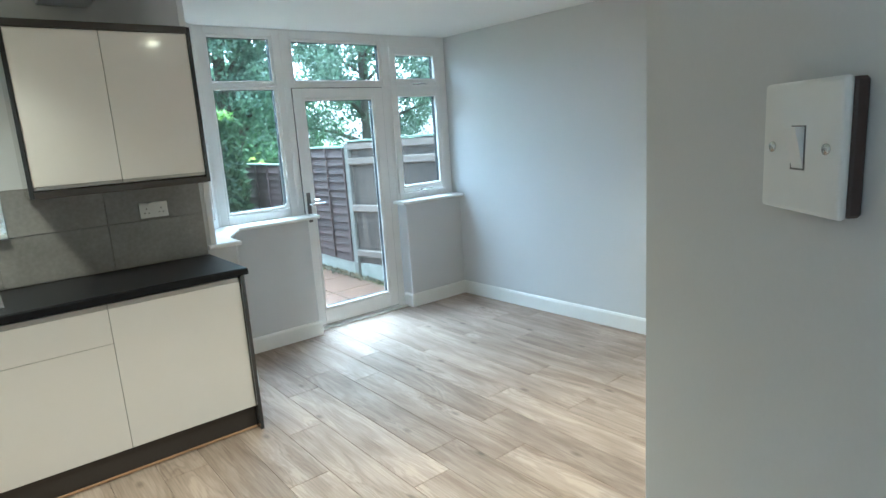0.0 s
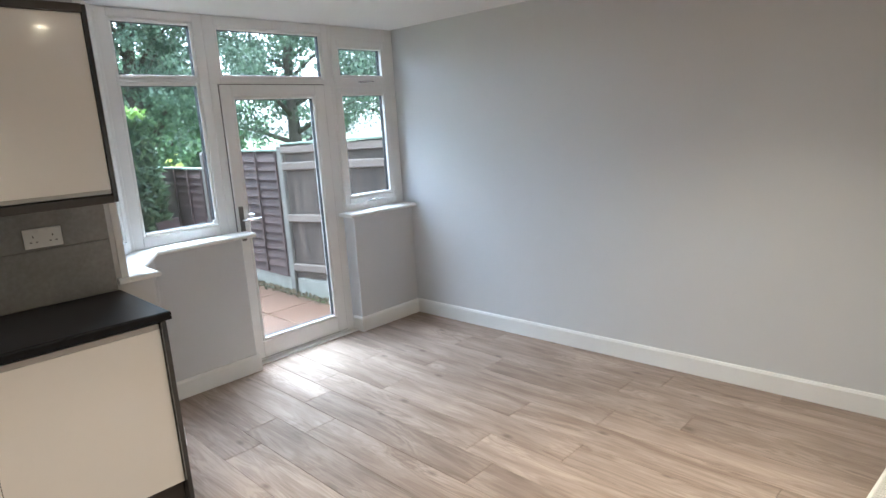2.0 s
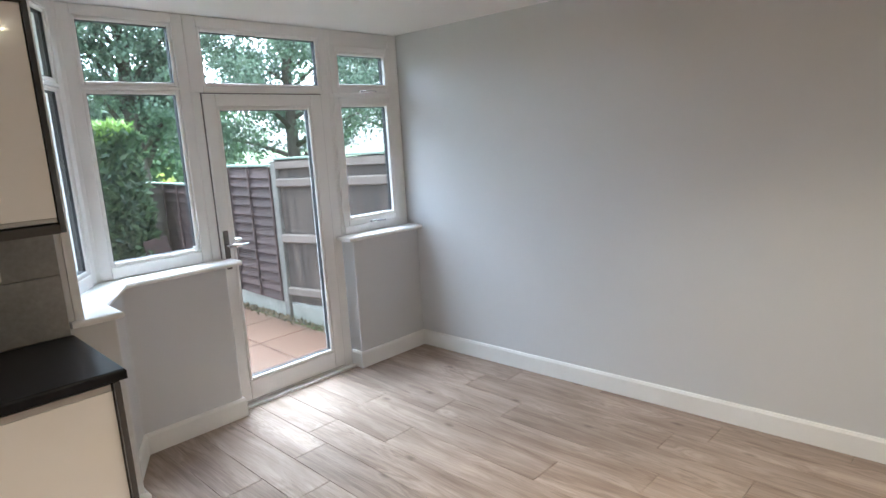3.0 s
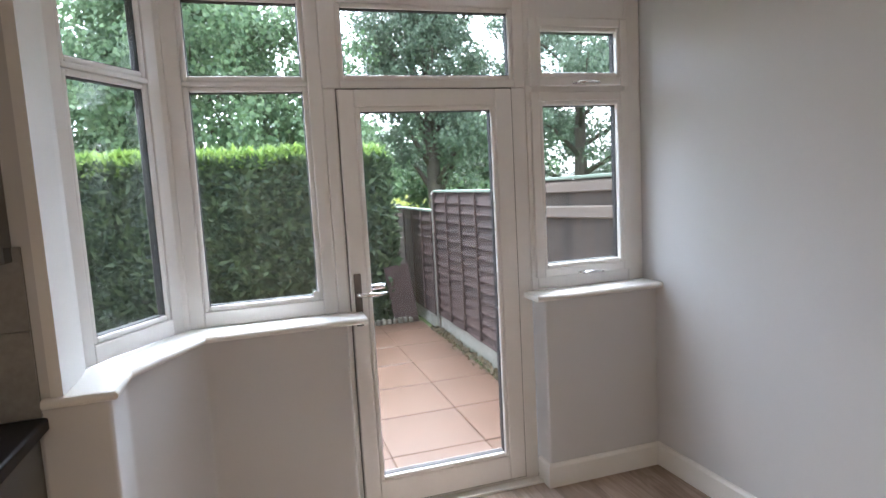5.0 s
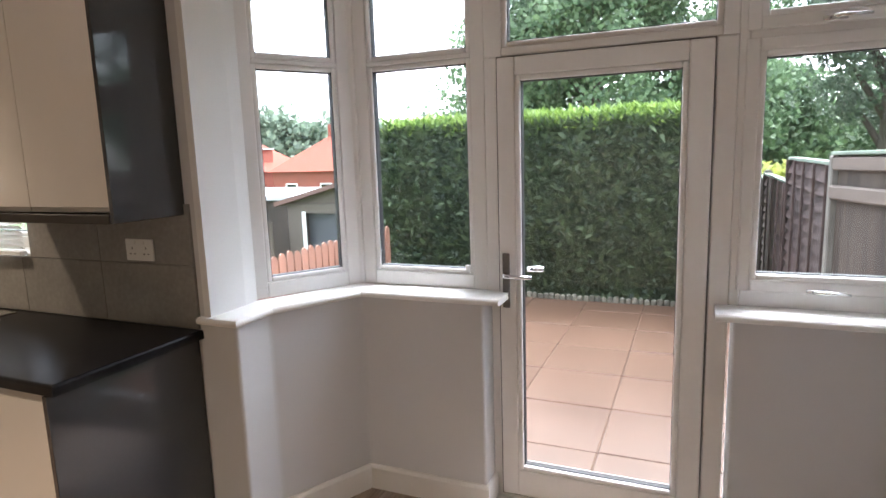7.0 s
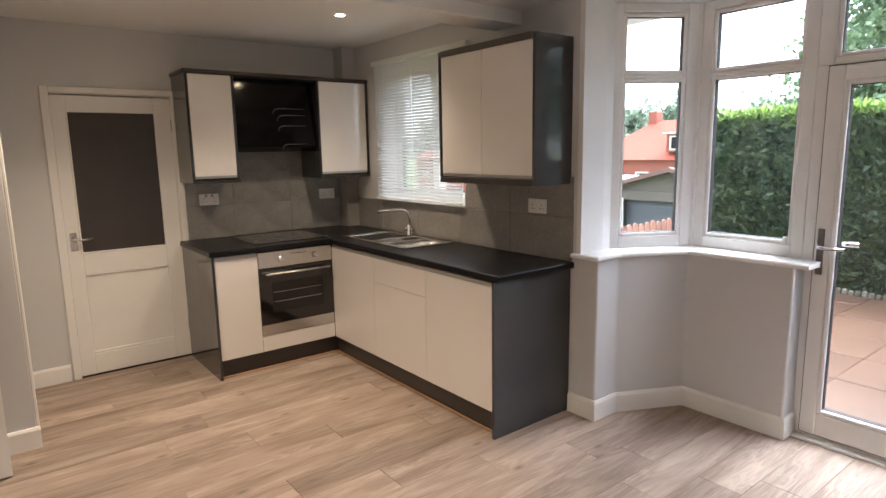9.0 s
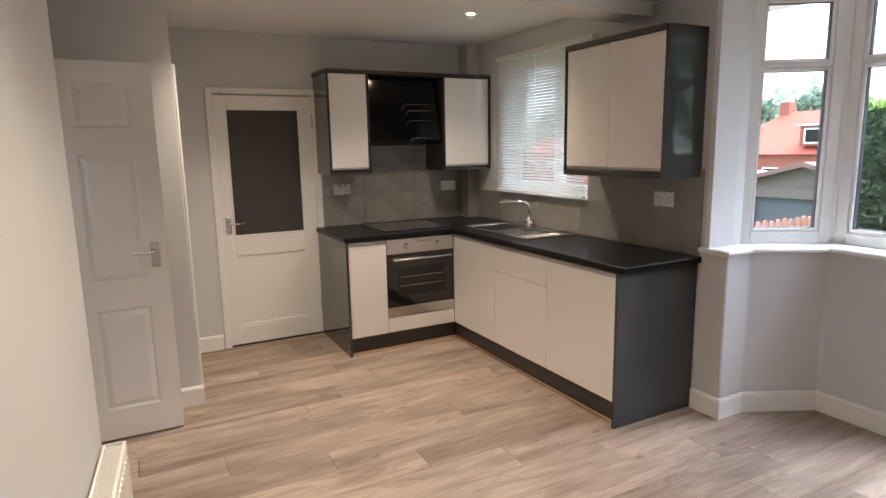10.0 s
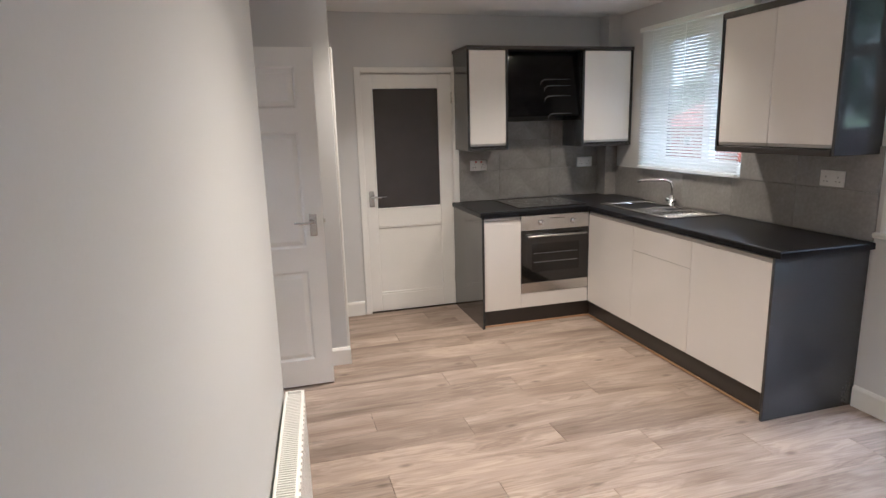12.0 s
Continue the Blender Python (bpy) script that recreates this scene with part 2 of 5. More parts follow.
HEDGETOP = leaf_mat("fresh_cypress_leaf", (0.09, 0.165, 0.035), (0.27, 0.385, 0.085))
HEDGESHADE = mat("hedge_shade", (0.012, 0.020, 0.010), 0.9, vary=0.4, scale=8, fine=40, bump=0.8, dist=0.03)
# tree greens lightened and evened, so some distance haze is in the colour
LEAF = leaf_mat("broad_leaf", (0.070, 0.125, 0.065), (0.20, 0.29, 0.145))
LEAF2 = leaf_mat("grey_green_leaf", (0.085, 0.125, 0.088), (0.22, 0.285, 0.195))
GOLD = leaf_mat("golden_leaf", (0.20, 0.23, 0.04), (0.38, 0.40, 0.10))
BARK = mat("bark", (0.085, 0.070, 0.055), 0.9, vary=0.3, scale=4, fine=30, bump=0.8, dist=0.01)
ROOFRED = mat("orange_red_roof_tile", (0.27, 0.060, 0.034), 0.9, vary=0.15, scale=1.0, fine=8, bump=0.3)
BRICK = mat("red_brick", (0.25, 0.078, 0.052), 0.9, vary=0.15, scale=1.0, fine=9, bump=0.3)
ROOFBROWN = mat("brown_roof_sheet", (0.15, 0.085, 0.07), 0.8, vary=0.2, scale=2)
RENDER = mat("pale_render", (0.125, 0.103, 0.086), 0.85, vary=0.08)
FELT = mat("pale_grey_felt_roof", (0.45, 0.47, 0.48), 0.8, vary=0.1)


# ---- mesh helpers ----
def box(bm, x0, x1, y0, y1, z0, z1):
    """Adds a box to bm. Returns its vertices."""
    vs = [bm.verts.new((x, y, z)) for x in (x0, x1) for y in (y0, y1) for z in (z0, z1)]
    for f in ((0, 1, 3, 2), (4, 6, 7, 5), (0, 4, 5, 1), (2, 3, 7, 6), (0, 2, 6, 4), (1, 5, 7, 3)):
        bm.faces.new([vs[i] for i in f])
    return vs


def boxes(*spans, bevel=0.0, segments=1):
    bm = bmesh.new()
    for s in spans:
        box(bm, *s)
    if bevel:
        bmesh.ops.bevel(bm, geom=bm.edges[:], offset=bevel, segments=segments, affect='EDGES', profile=0.5)
    return bm


def prism(outline, z0, z1, bevel=0.0, segments=2, upright=0.0):
    """A solid over a plan outline; upright rounds the vertical edges, bevel the rest."""
    bm = bmesh.new()
    low = [bm.verts.new((x, y, z0)) for x, y in outline]
    face = bm.faces.new(low)
    up = bmesh.ops.extrude_face_region(bm, geom=[face])
    bmesh.ops.translate(bm, verts=[v for v in up["geom"] if isinstance(v, bmesh.types.BMVert)], vec=(0, 0, z1 - z0))
    bmesh.ops.recalc_face_normals(bm, faces=bm.faces[:])
    if upright:
        es = [e for e in bm.edges if abs(e.verts[0].co.z - e.verts[1].co.z) > 1e-6]
        bmesh.ops.bevel(bm, geom=es, offset=upright, segments=4, affect='EDGES', profile=0.5)
    if bevel:
        es = [e for e in bm.edges if abs(e.verts[0].co.z - e.verts[1].co.z) < 1e-6 and abs(e.verts[0].co.z - z1) < 1e-5]
        bmesh.ops.bevel(bm, geom=es, offset=bevel, segments=segments, affect='EDGES', profile=0.5)
    return bm


def rod(bm, points, radius, sides=12):
    """A round bar along points."""
    pts = [Vector(p) for p in points]
    rings = []
    for i, p in enumerate(pts):
        d = (pts[min(i + 1, len(pts) - 1)] - pts[max(i - 1, 0)]).normalized()
        q = d.to_track_quat('Z', 'Y')
        r = radius[i] if isinstance(radius, (list, tuple)) else radius
        rings.append([bm.verts.new(p + q @ Vector((r * math.cos(2 * math.pi * k / sides), r * math.sin(2 * math.pi * k / sides), 0))) for k in range(sides)])
    for a, b in zip(rings, rings[1:]):
        for k in range(sides):
            bm.faces.new((a[k], a[(k + 1) % sides], b[(k + 1) % sides], b[k]))
    bm.faces.new(rings[0][::-1])
    bm.faces.new(rings[-1])
    return bm


def mesh_of(name, bm, material, smooth=False):
    me = bpy.data.meshes.new(name)
    many = [f for f in bm.faces if len(f.verts) > 4]
    if many:
        bmesh.ops.triangulate(bm, faces=many, ngon_method='EAR_CLIP')
    bmesh.ops.recalc_face_normals(bm, faces=bm.faces[:])
    bm.to_mesh(me)
    bm.free()
    me.materials.append(material)
    if smooth:
        for p in me.polygons:
            p.use_smooth = True
    return me


def part(name, bm, material, parent=None, label="", smooth=False):
    ob = new(name, mesh_of(name, bm, material, smooth))
    if parent is not None:
        ob.parent = parent
    if label:
        ob["label"] = label
    return ob


def thing(name, label, category, group="", at=None):
    ob = new(name)
    ob.empty_display_size = 0.05
    if at is not None:
        ob.matrix_world = at
    return tagged(ob, label, category, group)


def structure(name, bm, material, label="", category=""):
    return tagged(part(name, bm, material), label, category, kind="structure")


# ---- shell ----
N, W, S, EAST, CEILING, LOW = 3.05, -1.65, 0.115, 3.405, 2.415, 2.347
# the south wall runs slightly askew
SX, SY_W, SY_E = 1.31, 0.092, -0.082
EAST_S = 3.54     # the east wall runs slightly out of square
floor = structure("floor", boxes((-1.9, 3.70, -1.7, 3.83, -0.15, -0.008)), SCREED, "grey-brown oak laminate floor in staggered boards", "floor")
structure("ceiling", boxes((-1.9, 0.40, -1.7, 3.95, CEILING, 2.55)), CEIL, "plain white painted kitchen ceiling", "ceiling")
structure("ceiling_dining", boxes((0.4005, 3.72, -1.7, 3.95, LOW, 2.55)), CEIL, "plain white painted ceiling of the dining end", "ceiling")
structure("ceiling_beam", boxes((0.26, 0.49, -0.4, N, 2.27, CEILING), bevel=0.004), CEIL, "white plastered downstand beam across the ceiling", "beam")
structure("wall_east", prism([(EAST, 3.9), (EAST, 3.66), (EAST_S, SY_E), (EAST_S, -0.26), (3.70, -0.26), (3.70, 3.9)], 0, CEILING), GREY, "plain grey painted wall", "wall")
structure("wall_south", prism([(SX, -0.26), (EAST_S, -0.26), (EAST_S, SY_E), (SX, SY_W)], 0, CEILING), GREY, "grey painted wall behind the radiator", "wall")
structure("wall_switch", prism([(0.50, -0.15), (1.309, -0.15), (1.309, -0.25), (0.56, -0.25), (0.36, -0.527), (0.2034, -0.527)], 0, CEILING), GREY, "short splayed grey wall carrying the light switch", "wall")
structure("wall_hall_door", boxes((-0.64, -0.395, -0.57, -0.463, 0, CEILING), (0.262, 0.60, -0.57, -0.463, 0, CEILING), (-0.395, 0.205, -0.57, -0.463, 2.04, CEILING)), GREY, "grey wall round the hall doorway", "wall")
structure("wall_partition", boxes((-0.76, -0.64, -0.57, 0.507, 0, CEILING), bevel=0.003), GREY, "grey painted partition beside the open door", "wall")
structure("wall_kitchen_south", boxes((W, -0.76, 0.40, 0.507, 0, CEILING)), GREY, "grey painted kitchen wall", "wall")
structure("wall_west", boxes((-1.78, W, 0.40, 0.825, 0, CEILING), (-1.78, W, 1.59, 3.30, 0, CEILING), (-1.78, W, 0.825, 1.59, 1.975, CEILING)), GREY, "grey painted kitchen wall with a door", "wall")
structure("wall_north", boxes((W, -1.13, N, 3.30, 0, CEILING), (-0.04, 0.924, N, 3.30, 0, CEILING), (-1.13, -0.04, N, 3.30, 0, 1.155), (-1.13, -0.04, N, 3.30, 2.23, CEILING)), GREY, "grey painted kitchen wall with a window", "wall")
structure("bay_reveal", prism([(0.925, 3.046), (0.957, 3.046), (0.957, 3.24), (0.948, 3.32), (0.86, 3.35), (0.86, 3.302), (0.925, 3.302)], 0.955, CEILING), PLASTER, "white painted window reveal", "wall")
structure("bay_wall", prism([(0.885, 3.046), (1.075, 3.046), (1.075, 3.235), (1.275, 3.63), (1.85, 3.63), (1.85, 3.83), (1.12, 3.83), (0.90, 3.40), (0.885, 3.30)], 0, 0.93, upright=0.012), GREY, "grey painted wall under the bay window sill", "wall")
structure("pier_wall", boxes((2.785, EAST, 3.65, 3.83, 0, 0.93), bevel=0.006), GREY, "grey painted wall under the small window", "wall")
structure("hall_closure", boxes((-0.76, 1.4, -1.7, -1.6, 0, CEILING), (-0.88, -0.76, -1.7, -0.56, 0, CEILING), (1.3, 1.4, -1.6, -0.5, 0, CEILING), (0.60, 1.3, -0.57, -0.463, 0, CEILING)), GREY, "plain hall walls", "wall")
# unseen closing box behind the opaque pane, dimness put into its dark colour
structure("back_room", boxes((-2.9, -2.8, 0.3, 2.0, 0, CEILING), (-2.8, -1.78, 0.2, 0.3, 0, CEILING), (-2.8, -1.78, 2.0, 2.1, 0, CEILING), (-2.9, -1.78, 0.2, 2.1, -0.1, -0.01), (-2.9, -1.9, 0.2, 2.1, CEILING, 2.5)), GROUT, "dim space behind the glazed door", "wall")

# skirting: a run of boards with a chamfered top edge
def sweep(bm, points, prof):
    """A profile swept along a plan line; the room lies on the left of the line."""
    pts = [Vector(p) for p in points]
    offs = []
    for i, p in enumerate(pts):
        ds = []
        if i > 0:
            ds.append((p - pts[i - 1]).normalized())
        if i < len(pts) - 1:
            ds.append((pts[i + 1] - p).normalized())
        ns = [Vector((-d.y, d.x)) for d in ds]
        nrm = sum(ns, Vector((0, 0)))
        nrm = nrm / nrm.length
        offs.append(nrm / max(0.3, nrm.dot(ns[0])))
    rows = [[bm.verts.new((p.x + o.x * d, p.y + o.y * d, z)) for d, z in prof] for p, o in zip(pts, offs)]
    for a, b in zip(rows, rows[1:]):
        for k in range(len(prof)):
            bm.faces.new((a[k], b[k], b[(k + 1) % len(prof)], a[(k + 1) % len(prof)]))
    bm.faces.new(rows[0])
    bm.faces.new(rows[-1][::-1])
    return bm


def skirting(points, name="baseboard"):
    bm = sweep(bmesh.new(), points, [(0.001, 0.0), (0.017, 0.0), (0.017, 0.102), (0.010, 0.116), (0.001, 0.118)])
    return structure(name, bm, WHITE, "white painted skirting board", "baseboard")


def sill(name, front, back, label):
    """A window board: flat quads from the front line to the back line, with a rounded nosing."""
    bm = bmesh.new()
    for k in range(len(front) - 1):
        quad = [front[k], front[k + 1], back[k + 1], back[k]]
        lo = [bm.verts.new((x, y, 0.930)) for x, y in quad]
        hi = [bm.verts.new((x, y, 0.957)) for x, y in quad]
        bm.faces.new(lo[::-1])
        bm.faces.new(hi)
        for a in range(4):
            bm.faces.new((lo[a], lo[(a + 1) % 4], hi[(a + 1) % 4], hi[a]))
    sweep(bm, front[::-1], [(-0.002, 0.9305), (0.008, 0.9305), (0.014, 0.937), (0.0155, 0.9435), (0.014, 0.950), (0.008, 0.9565), (-0.002, 0.9565)])
    return structure(name, bm, WHITE, label, "window sill")


sill("sill_bay", [(0.905, 3.035), (1.085, 3.035), (1.085, 3.235), (1.285, 3.603), (1.93, 3.603)], [(0.905, 3.20), (0.935, 3.24), (0.95, 3.32), (1.205, 3.757), (1.93, 3.757)], "white painted sill of the bay window")
sill("sill_pier", [(2.725, 3.612), (EAST - 0.001, 3.612)], [(2.725, 3.757), (EAST - 0.001, 3.757)], "white painted window sill")


skirting([(EAST_S, SY_E), (EAST, 3.65), (2.785, 3.65), (2.785, 3.75)])
skirting([(1.85, 3.75), (1.85, 3.63), (1.275, 3.63), (1.075, 3.235), (1.075, 3.046), (0.893, 3.046)])
skirting([(SX, -0.145), (SX, SY_W), (EAST_S - 0.02, SY_E + 0.0008)])
skirting([(0.215, -0.512), (0.50, -0.15), (0.90, -0.15)])
skirting([(W, 0.775), (W, 0.507), (-0.64, 0.507), (-0.64, -0.44)])


# ---- windows ----
def frame_bars(u0, u1, z0, z1, w, d0, d1, bevel=0.006):
    """Four bars of width w round an opening from u0 to u1 and z0 to z1, at depths d0 to d1."""
    return boxes((u0, u0 + w, d0, d1, z0, z1), (u1 - w, u1, d0, d1, z0, z1), (u0 + w, u1 - w, d0, d1, z0, z0 + w), (u0 + w, u1 - w, d0, d1, z1 - w, z1), bevel=bevel, segments=2)


def pane(parent, u0, u1, z0, z1, depth, material=None):
    g = part("gasket", frame_bars(u0 - 0.006, u1 + 0.006, z0 - 0.006, z1 + 0.006, 0.009, depth - 0.016, depth + 0.016, 0), GASKET, parent)
    p = part("pane", boxes((u0 - 0.006, u1 + 0.006, depth - 0.010, depth + 0.010, z0 - 0.006, z1 + 0.006)), material or GLASS, parent, "clear double-glazed pane")
    p.visible_shadow = False
    return p


def bead(parent, u0, u1, z0, z1, d0, d1, w=0.022, name="glazing_bead"):
    return part(name, frame_bars(u0 - w, u1 + w, z0 - w, z1 + w, w, d0, d1, 0.007), UPVC, parent)


def window(name, m, u0, u1, z0, z1, panes, label, sash=0.0):
    """A fixed or opening uPVC window: outer frame, bars between the panes, beads, glass."""
    w = tagged(new(name), label, "window", kind="structure")
    w.matrix_world = m
    spans = []
    lo = z0
    left, right = min(p[0] for p in panes) - 0.022 - sash, max(p[1] for p in panes) + 0.022 + sash
    spans += [(u0, left, 0, 0.07, z0, z1), (right, u1, 0, 0.07, z0, z1)]
    for p in sorted(panes, key=lambda q: q[2]):
        spans.append((left, right, 0, 0.07, lo, p[2] - 0.022 - sash))
        lo = p[3] + 0.022 + sash
    spans.append((left, right, 0, 0.07, lo, z1))
    part("window_frame", boxes(*spans, bevel=0.005, segments=2), UPVC, w)
    for a, b, c, d in panes:
        if sash:
            part("sash", frame_bars(a - 0.022 - sash - 0.012, b + 0.022 + sash + 0.012, c - 0.022 - sash - 0.012, d + 0.022 + sash + 0.012, sash + 0.014, -0.014, 0.05, 0.006), UPVC, w)
            bead(w, a, b, c, d, -0.012, 0.05)
        else:
            bead(w, a, b, c, d, 0.006, 0.055)
        pane(w, a, b, c, d, 0.032)
    return w


def catch(parent, u, z):
    """A chrome casement catch: a base plate and a lever lying to the side."""
    c = part("window_catch", boxes((u - 0.035, u + 0.035, -0.026, -0.012, z - 0.008, z + 0.008), bevel=0.004, segments=2), CHROME, parent, "chrome window catch", True)
    bm = bmesh.new()
    rod(bm, [(u - 0.015, -0.03, z), (u + 0.0, -0.045, z + 0.002), (u + 0.04, -0.05, z + 0.003), (u + 0.095, -0.047, z)], [0.007, 0.008, 0.006, 0.005], 8)
    part("lever", bm, CHROME, c, "", True)
    return c


FRONT = pose(0, 3.755, 0)
window("window_2", FRONT, 1.215, 1.832, 0.957, 2.345, [(1.306, 1.75, 1.044, 1.914), (1.306, 1.75, 1.978, 2.272)], "white plastic bay window beside the garden door")
w3 = window("window_3", FRONT, 2.772, 3.4035, 0.957, 2.345, [(2.858, 3.265, 1.079, 1.840), (2.858, 3.265, 1.993, 2.184)], "white plastic casement window with two opening lights", sash=0.03)
catch(w3, 3.05, 1.026)
catch(w3, 3.05, 1.943)
DX, DY = 0.540, 0.8417
SIDE = Matrix.Translation((0.932, 3.315, 0)) @ Matrix.Rotation(math.atan2(DY, DX), 4, 'Z')
window("window_1", SIDE, 0.0, 0.518, 0.957, 2.345, [(0.09, 0.425, 1.044, 1.914), (0.09, 0.425, 1.978, 2.272)], "white plastic angled side window of the bay")
structure("bay_post", prism([(1.185, 3.735), (1.225, 3.745), (1.232, 3.83), (1.15, 3.83)], 0.957, 2.345, upright=0.006), UPVC, "white corner post of the bay", "window post")

part("pane_clip", boxes((1.730, 1.752, -0.004, 0.014, 1.036, 1.063), bevel=0.004, segments=2), SOCKET, bpy.data.objects["window_2"], "small white clip in the pane's corner")

# light over the door
wt = window("window_4", FRONT, 1.8325, 2.7715, 1.925, 2.345, [(1.929, 2.697, 1.982, 2.262)], "white plastic fanlight over the garden door")

# garden door
door = tagged(new("door_1"), "white plastic fully glazed garden door, closed", "door", kind="structure")
door.matrix_world = FRONT
part("door_frame", boxes((1.8325, 1.885, 0, 0.07, -0.03, 1.9245), (2.70, 2.7715, 0, 0.07, -0.03, 1.9245), (1.885, 2.70, 0.0, 0.07, -0.03, 0.022), bevel=0.005, segments=2), UPVC, door)
leaf = part("door_leaf", boxes((1.890, 1.963, -0.014, 0.05, 0.0275, 1.919), (2.612, 2.695, -0.014, 0.05, 0.0275, 1.919), (1.963, 2.612, -0.014, 0.05, 0.0275, 0.150), (1.963, 2.612, -0.014, 0.05, 1.847, 1.919), bevel=0.006, segments=2), UPVC, door)
part("door_seal", frame_bars(1.8852, 2.6998, 0.0222, 1.9243, 0.0045, -0.004, 0.02, 0), GROUT, door, "grey rubber seal round the leaf")
bead(door, 1.985, 2.590, 0.172, 1.825, -0.012, 0.05)
pane(door, 1.985, 2.590, 0.172, 1.825, 0.02)
hp = part("handle_plate", boxes((1.905, 1.937, -0.024, -0.0145, 0.89, 1.125), bevel=0.004, segments=2), mat("worn_bronze", (0.16, 0.15, 0.145), 0.38, metal=0.8, vary=0.3), door, "worn steel handle plate")
bm = bmesh.new()
rod(bm, [(1.92, -0.02, 1.035), (1.92, -0.055, 1.035), (1.93, -0.066, 1.035), (1.99, -0.066, 1.032), (2.04, -0.060, 1.034)], [0.010, 0.010, 0.010, 0.009, 0.007], 10)
part("lever", bm, CHROME, hp, "chrome lever", True)
bm = bmesh.new()
rod(bm, [(1.92, -0.022, 0.945), (1.92, -0.032, 0.945)], 0.011, 12)
part("key_cylinder", bm, CHROME, hp, "", True)
bm = bmesh.new()
rod(bm, [(1.99, 0.06, 1.045), (2.04, 0.075, 1.045), (2.06, 0.075, 1.045)], [0.012, 0.014, 0.012], 10)
part("outer_lever", bm, CHROME, door, "chrome lever outside the glass", True)
structure("door_step", boxes((1.80, 2.80, 3.70, 3.752, -0.008, 0.012), bevel=0.003), WHITE, "white threshold strip", "threshold")
structure("door_apron", boxes((0.9, 3.48, 3.83, 3.90, -0.5, -0.04)), CONCRETE, "concrete plinth below the door", "plinth")

# kitchen window behind the blind
KW = pose(0, 3.20, 0)
w5 = window("window_5", KW, -1.13, -0.04, 1.155, 2.23, [(-1.05, -0.12, 1.24, 2.15)], "white plastic kitchen window behind a slatted blind")
part("mullion", boxes((-0.62, -0.54, 0.002, 0.068, 1.218, 2.172), bevel=0.004), UPVC, w5)
structure("kitchen_window_reveal", boxes((-1.1295, -0.0405, N + 0.002, 3.198, 1.1555, 1.167), (-1.1295, -1.118, N + 0.002, 3.198, 1.167, 2.22), (-0.052, -0.0405, N + 0.002, 3.198, 1.167, 2.22), (-1.1295, -0.0405, N + 0.002, 3.198, 2.22, 2.2295)), PLASTER, "white painted window reveal", "window reveal")

blind = thing("venetian_blind", "white slatted blind lowered over the kitchen window", "blind")
part("head_rail", boxes((-1.14, 0.03, 2.99, 3.035, 2.215, 2.25), bevel=0.003), BLIND, blind)
part("bottom_rail", boxes((-1.13, -0.045, 3.0, 3.03, 1.165, 1.185), bevel=0.003), BLIND, blind)
bm = boxes((-1.13, -0.045, -0.0125, 0.0125, -0.0006, 0.0006))
bmesh.ops.rotate(bm, verts=bm.verts, cent=(0, 0, 0), matrix=Matrix.Rotation(radians(-44), 3, 'X'))
slat_mesh = mesh_of("slat", bm, BLIND)
for i in range(46):
    s = new("slat", slat_mesh)
    s.parent = blind
    s.location = (0, 3.015, 1.20 + i * 0.0222)
for x in (-0.98, -0.60, -0.20):
    part("cord", boxes((x - 0.001, x + 0.001, 3.0005, 3.0025, 1.18, 2.22)), BLIND, blind)


# ---- inside doors ----
def raised_panel(bm, x0, x1, z0, z1, y, out):
    """A moulded panel on a door face: a sunk rim round a raised field."""
    lip = 0.028
    a = [bm.verts.new((x, y, z)) for x, z in ((x0, z0), (x1, z0), (x1, z1), (x0, z1))]
    b = [bm.verts.new((x, y - out * 0.012, z)) for x, z in ((x0 + 0.012, z0 + 0.012), (x1 - 0.012, z0 + 0.012), (x1 - 0.012, z1 - 0.012), (x0 + 0.012, z1 - 0.012))]
    c = [bm.verts.new((x, y - out * 0.001, z)) for x, z in ((x0 + 0.012 + lip, z0 + 0.012 + lip), (x1 - 0.012 - lip, z0 + 0.012 + lip), (x1 - 0.012 - lip, z1 - 0.012 - lip), (x0 + 0.012 + lip, z1 - 0.012 - lip))]
    for p, q in ((a, b), (b, c)):
        for k in range(4):
            bm.faces.new((p[k], p[(k + 1) % 4], q[(k + 1) % 4], q[k]))
    bm.faces.new(c)


def six_panel_leaf(width, height, depth):
    """A moulded six-panel door leaf: stiles and rails with sunk panels on both faces. Hinge side at x = 0."""
    bm = bmesh.new()
    st, mid = 0.105, 0.10
    cols = [(st, width / 2 - mid / 2), (width / 2 + mid / 2, width - st)]
    rows = [(0.165, 0.715), (0.86, 1.525), (1.655, height - 0.10)]
    xs = [0, cols[0][0], cols[0][1], cols[1][0], cols[1][1], width]
    zs = [0, rows[0][0], rows[0][1], rows[1][0], rows[1][1], rows[2][0], rows[2][1], height]
    for y, out in ((0, -1), (depth, 1)):
        for i in range(5):
            for j in range(7):
                if i in (1, 3) and j in (1, 3, 5):
                    raised_panel(bm, xs[i], xs[i + 1], zs[j], zs[j + 1], y, out)
                else:
                    bm.faces.new([bm.verts.new((x, y, z)) for x, z in ((xs[i], zs[j]), (xs[i + 1], zs[j]), (xs[i + 1], zs[j + 1]), (xs[i], zs[j + 1]))])
    for p, q in (((0, 0), (0, height)), ((0, height), (width, height)), ((width, height), (width, 0)), ((width, 0), (0, 0))):
        bm.faces.new([bm.verts.new(v) for v in ((p[0], 0, p[1]), (q[0], 0, q[1]), (q[0], depth, q[1]), (p[0], depth, p[1]))])
    bmesh.ops.remove_doubles(bm, verts=bm.verts[:], dist=1e-5)
    return bm


